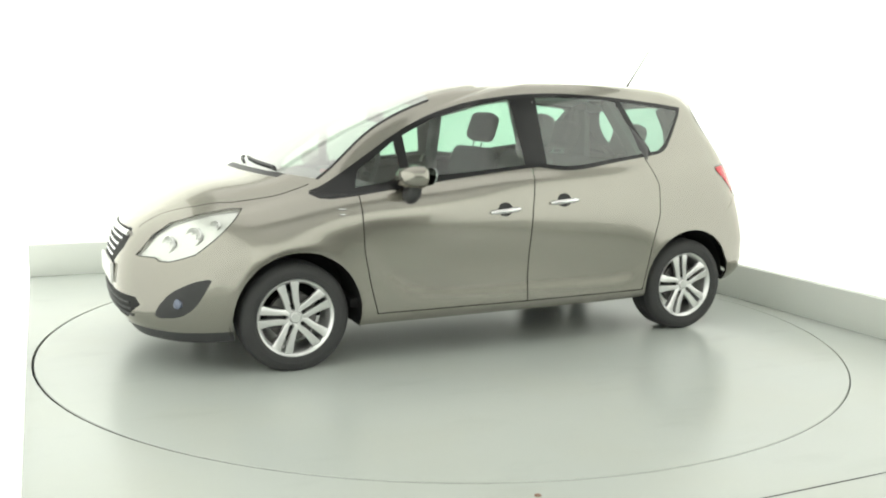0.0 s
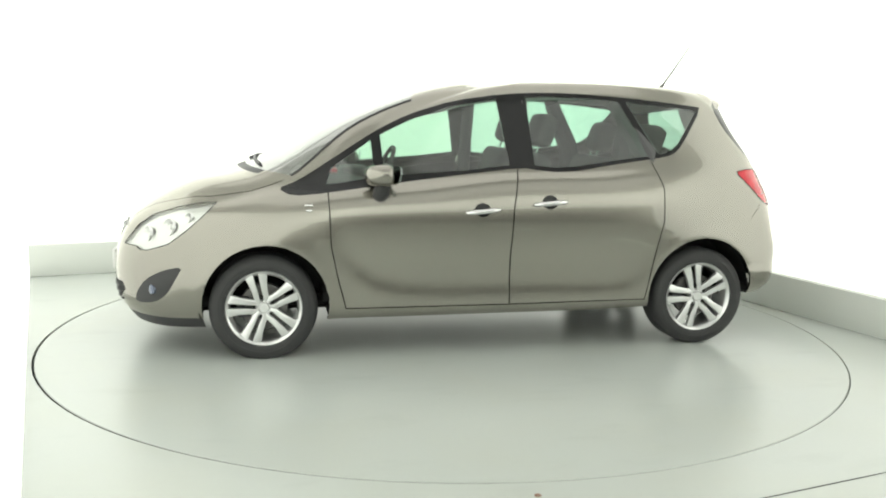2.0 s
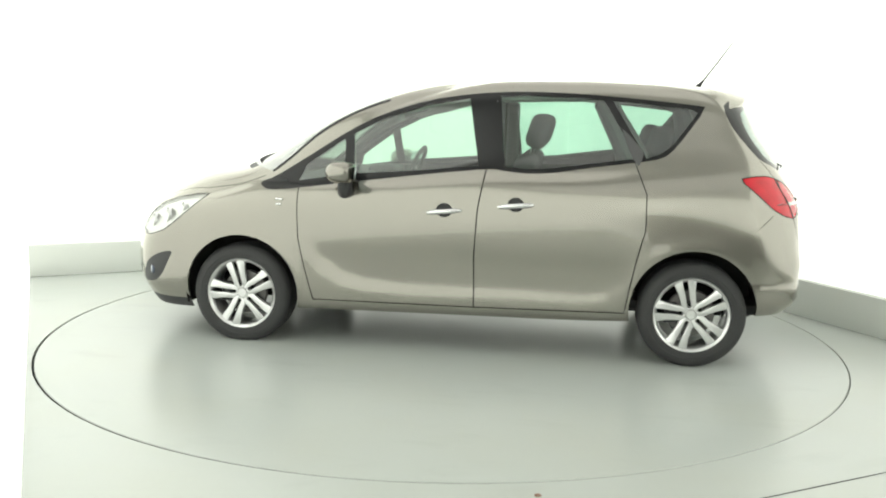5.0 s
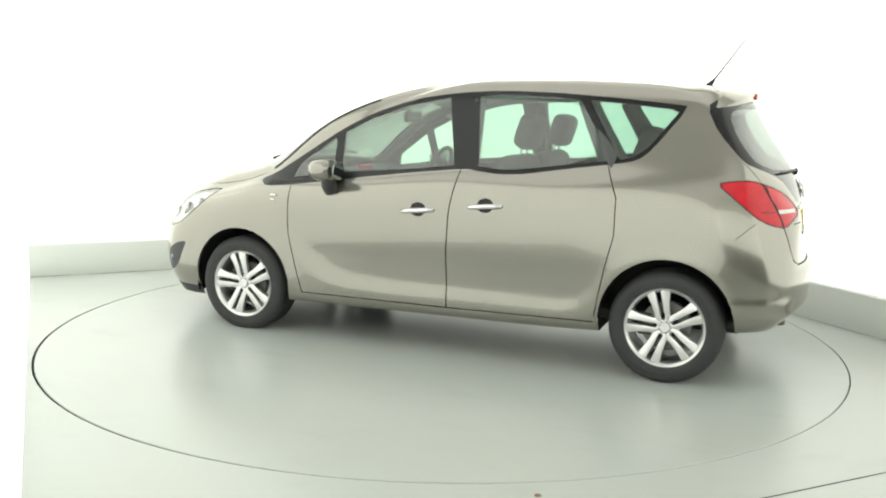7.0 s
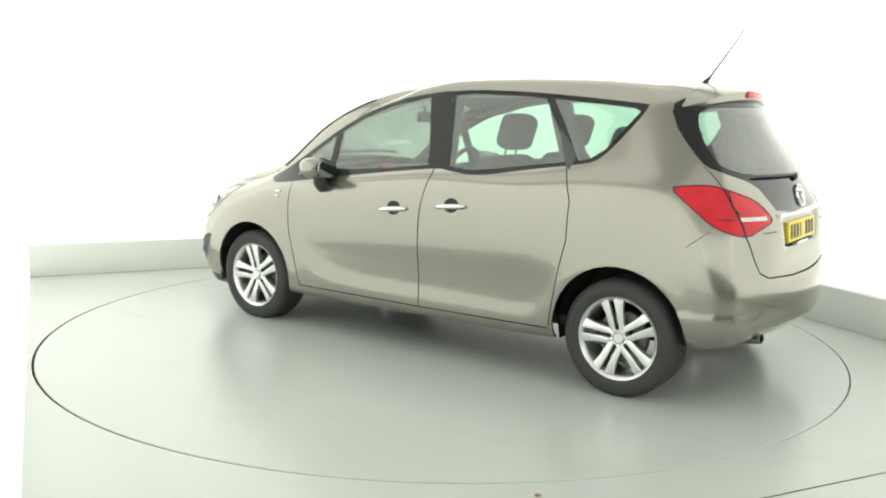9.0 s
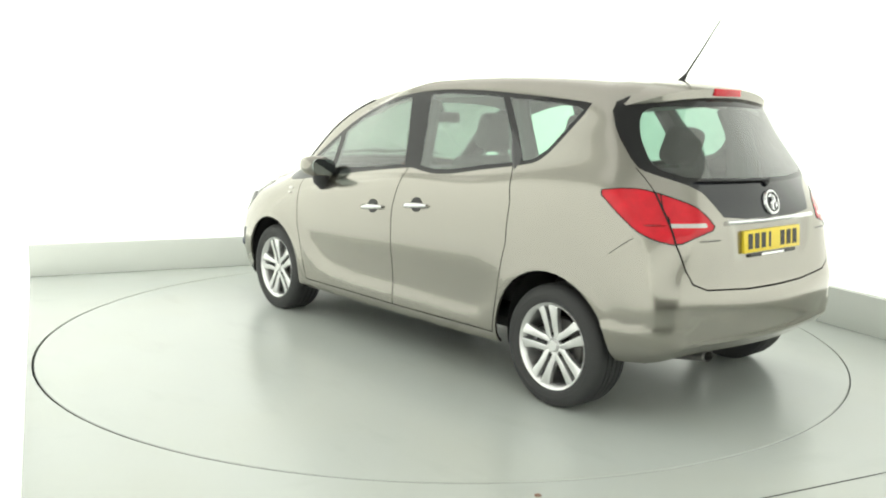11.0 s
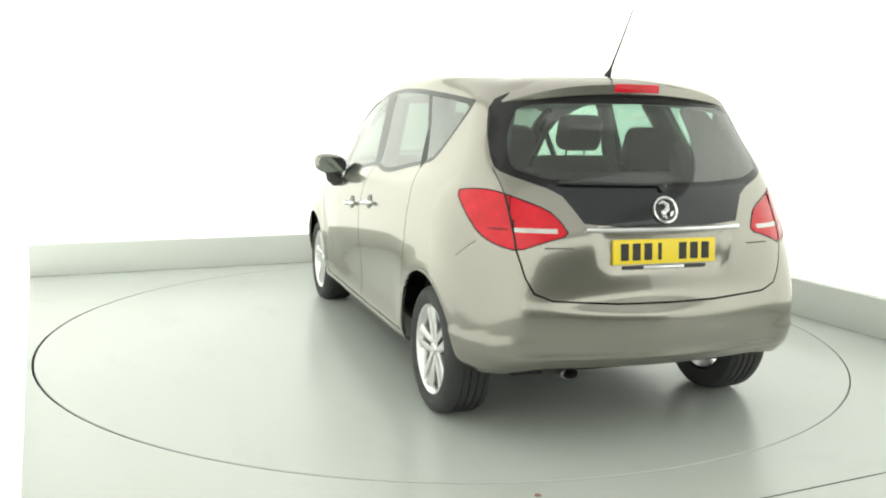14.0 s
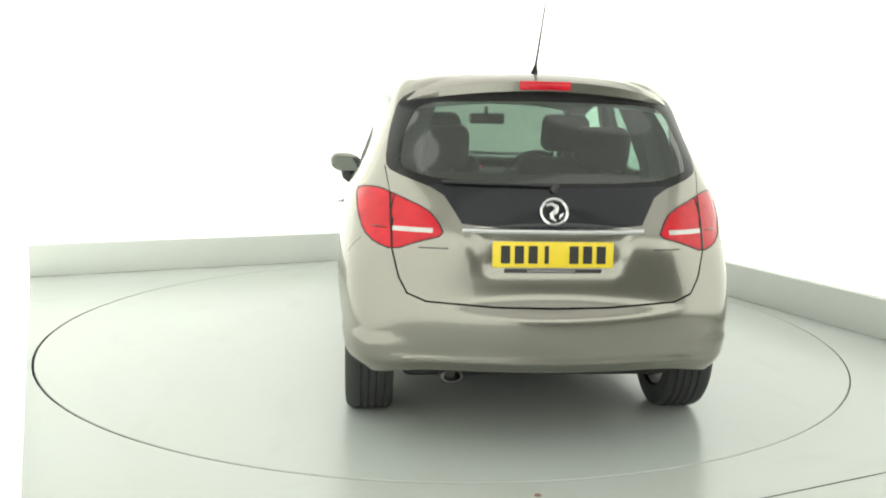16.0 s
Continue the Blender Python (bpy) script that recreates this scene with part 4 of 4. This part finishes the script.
    box(bm, edge - .002, edge + .05, -.112, .112, 1.508, 1.546, .006)
    part("brake_lamp", bm, REDLENS, spoiler, "red high-level brake lamp")
    # aerial
    bm = bmesh.new()
    tube(bm, [(-1.36, 0, 1.565), (-1.385, 0, 1.595), (-1.41, 0, 1.625)], [.026, .016, .007], 10)
    foot = part("aerial_foot", bm, PLASTIC, car)
    bm = bmesh.new()
    tube(bm, [(-1.405, 0, 1.62), (-1.49, 0, 1.74), (-1.585, 0, 1.88)], [.006, .0045, .003], 6)
    part("aerial_mast", bm, PLASTIC, foot)
    # scripts below the tail lamps, plain bars
    for y0, y1, z in ((.55, .43, .862), (-.42, -.54, .862)):
        bm = bmesh.new()
        tube(bm, [on_back(y0 + (y1 - y0) * k / 4, z, .0) for k in range(5)], .0035, 6)
        part("model_script", bm, STEEL, car)
    # exhaust
    bm = bmesh.new()
    lathe(bm, [(.026, -.06), (.033, -.055), (.034, .16), (.029, .16), (.026, -.055)], 20, "x")
    for v in bm.verts:
        v.co.y *= 1.4
        v.co.z *= .8
    ex = part("exhaust_tip", bm, STEEL, car, "oval steel exhaust tip")
    ex.matrix_local = pose(-1.845, .40, .305, 0, 8, 0)
    bm = bmesh.new()
    tube(bm, [(-1.25, .30, .27), (-1.60, .38, .27), (-1.80, .40, .295)], .024, 10)
    part("exhaust_pipe", bm, STEEL, car)
    # grille bars and front plate
    for z in (.575, .61, .645, .68):
        bm = bmesh.new()
        w = .12 + (z - .53) * 1.05
        pts = []
        for k in range(11):
            y = -w + 2 * w * k / 10
            loc = TREE.ray_cast(Vector((3, abs(y), z)), Vector((-1, 0, 0)))[0]
            pts.append(Vector((loc.x - .003, y, z)))
        tube(bm, pts, .008, 8)
        part("grille_bar", bm, CHROME, car)
    bm = bmesh.new()
    pts = []
    for k in range(13):
        y = -.36 + .72 * k / 12
        loc = TREE.ray_cast(Vector((3, abs(y), .72)), Vector((-1, 0, 0)))[0]
        pts.append(Vector((loc.x + .004, y, .72)))
    tube(bm, pts, .017, 10)
    part("grille_top_bar", bm, CHROME, car)
    bm = bmesh.new()
    box(bm, 2.195, 2.215, -.26, .26, .435, .545, .004)
    part("front_plate", bm, material("white_plate", (0.8, 0.8, 0.78), 0.35, vary=0.03), car)
    for z in (.30, .335, .37):
        bm = bmesh.new()
        pts = []
        for k in range(11):
            y = -.50 + 1.0 * k / 10
            loc = TREE.ray_cast(Vector((3, abs(y), z)), Vector((-1, 0, 0)))[0]
            pts.append(Vector((loc.x + .001, y, z)))
        tube(bm, pts, .007, 6)
        part("intake_bar", bm, PLASTIC, car)
    # fog lamps
    for s in (1, -1):
        loc = TREE.ray_cast(Vector((1.94, 2, .40)), Vector((0, -1, 0)))[0]
        bm = bmesh.new()
        lathe(bm, [(.001, .006), (.02, .005), (.028, .002), (.030, -.01)], 20)
        fl = part("fog_lamp", bm, FOGLENS, car)
        fl.matrix_local = Matrix.Translation((loc.x, s * loc.y, loc.z)) @ Vector((.75, s * .6, 0)).to_track_quat("Y", "Z").to_matrix().to_4x4()
    # dark seal round the windscreen
    i3 = 3 * NU
    for s in (1, -1):
        bm = bmesh.new()
        tube(bm, [Vector((SKIN[i3, j, 0], s * SKIN[i3, j, 1], SKIN[i3, j, 2] + .001)) for j in range(6 * NV, 8 * NV + 1)], .007, 8)
        part("windscreen_seal", bm, PLASTIC, car)
    # front wipers lying on the foot of the windscreen
    for y0, y1 in ((.45, -.12), (-.05, -.58)):
        bm = bmesh.new()
        pts = []
        for k in range(9):
            y = y0 + (y1 - y0) * k / 8
            x = 1.40 - .30 * abs(y) ** 2 - .04 * (k / 8)
            loc = TREE.ray_cast(Vector((x, abs(y), 3)), Vector((0, 0, -1)))[0]
            pts.append(Vector((loc.x, y, loc.z + .009)))
        tube(bm, pts, [.009] * 9, 8)
        part("windscreen_wiper", bm, PLASTIC, car)


CAR = build_car()
interior(CAR)
fittings(CAR)


def motions():
    """The turntable turns and carries the car."""
    rows, disc = [], []
    for k in range(33):
        t = k * 0.5
        turn = SPIN(t)
        m = pose(0, 0, 0, 0, 0, turn)
        disc.append((t, m))
        rows.append((t, m @ pose(-0.178, -0.259, 0)))
    walk(TABLE, disc)
    walk(CAR, rows)


def SPIN(t):
    return 205.64 - 6.745 * t - 0.0103 * t * t


motions()
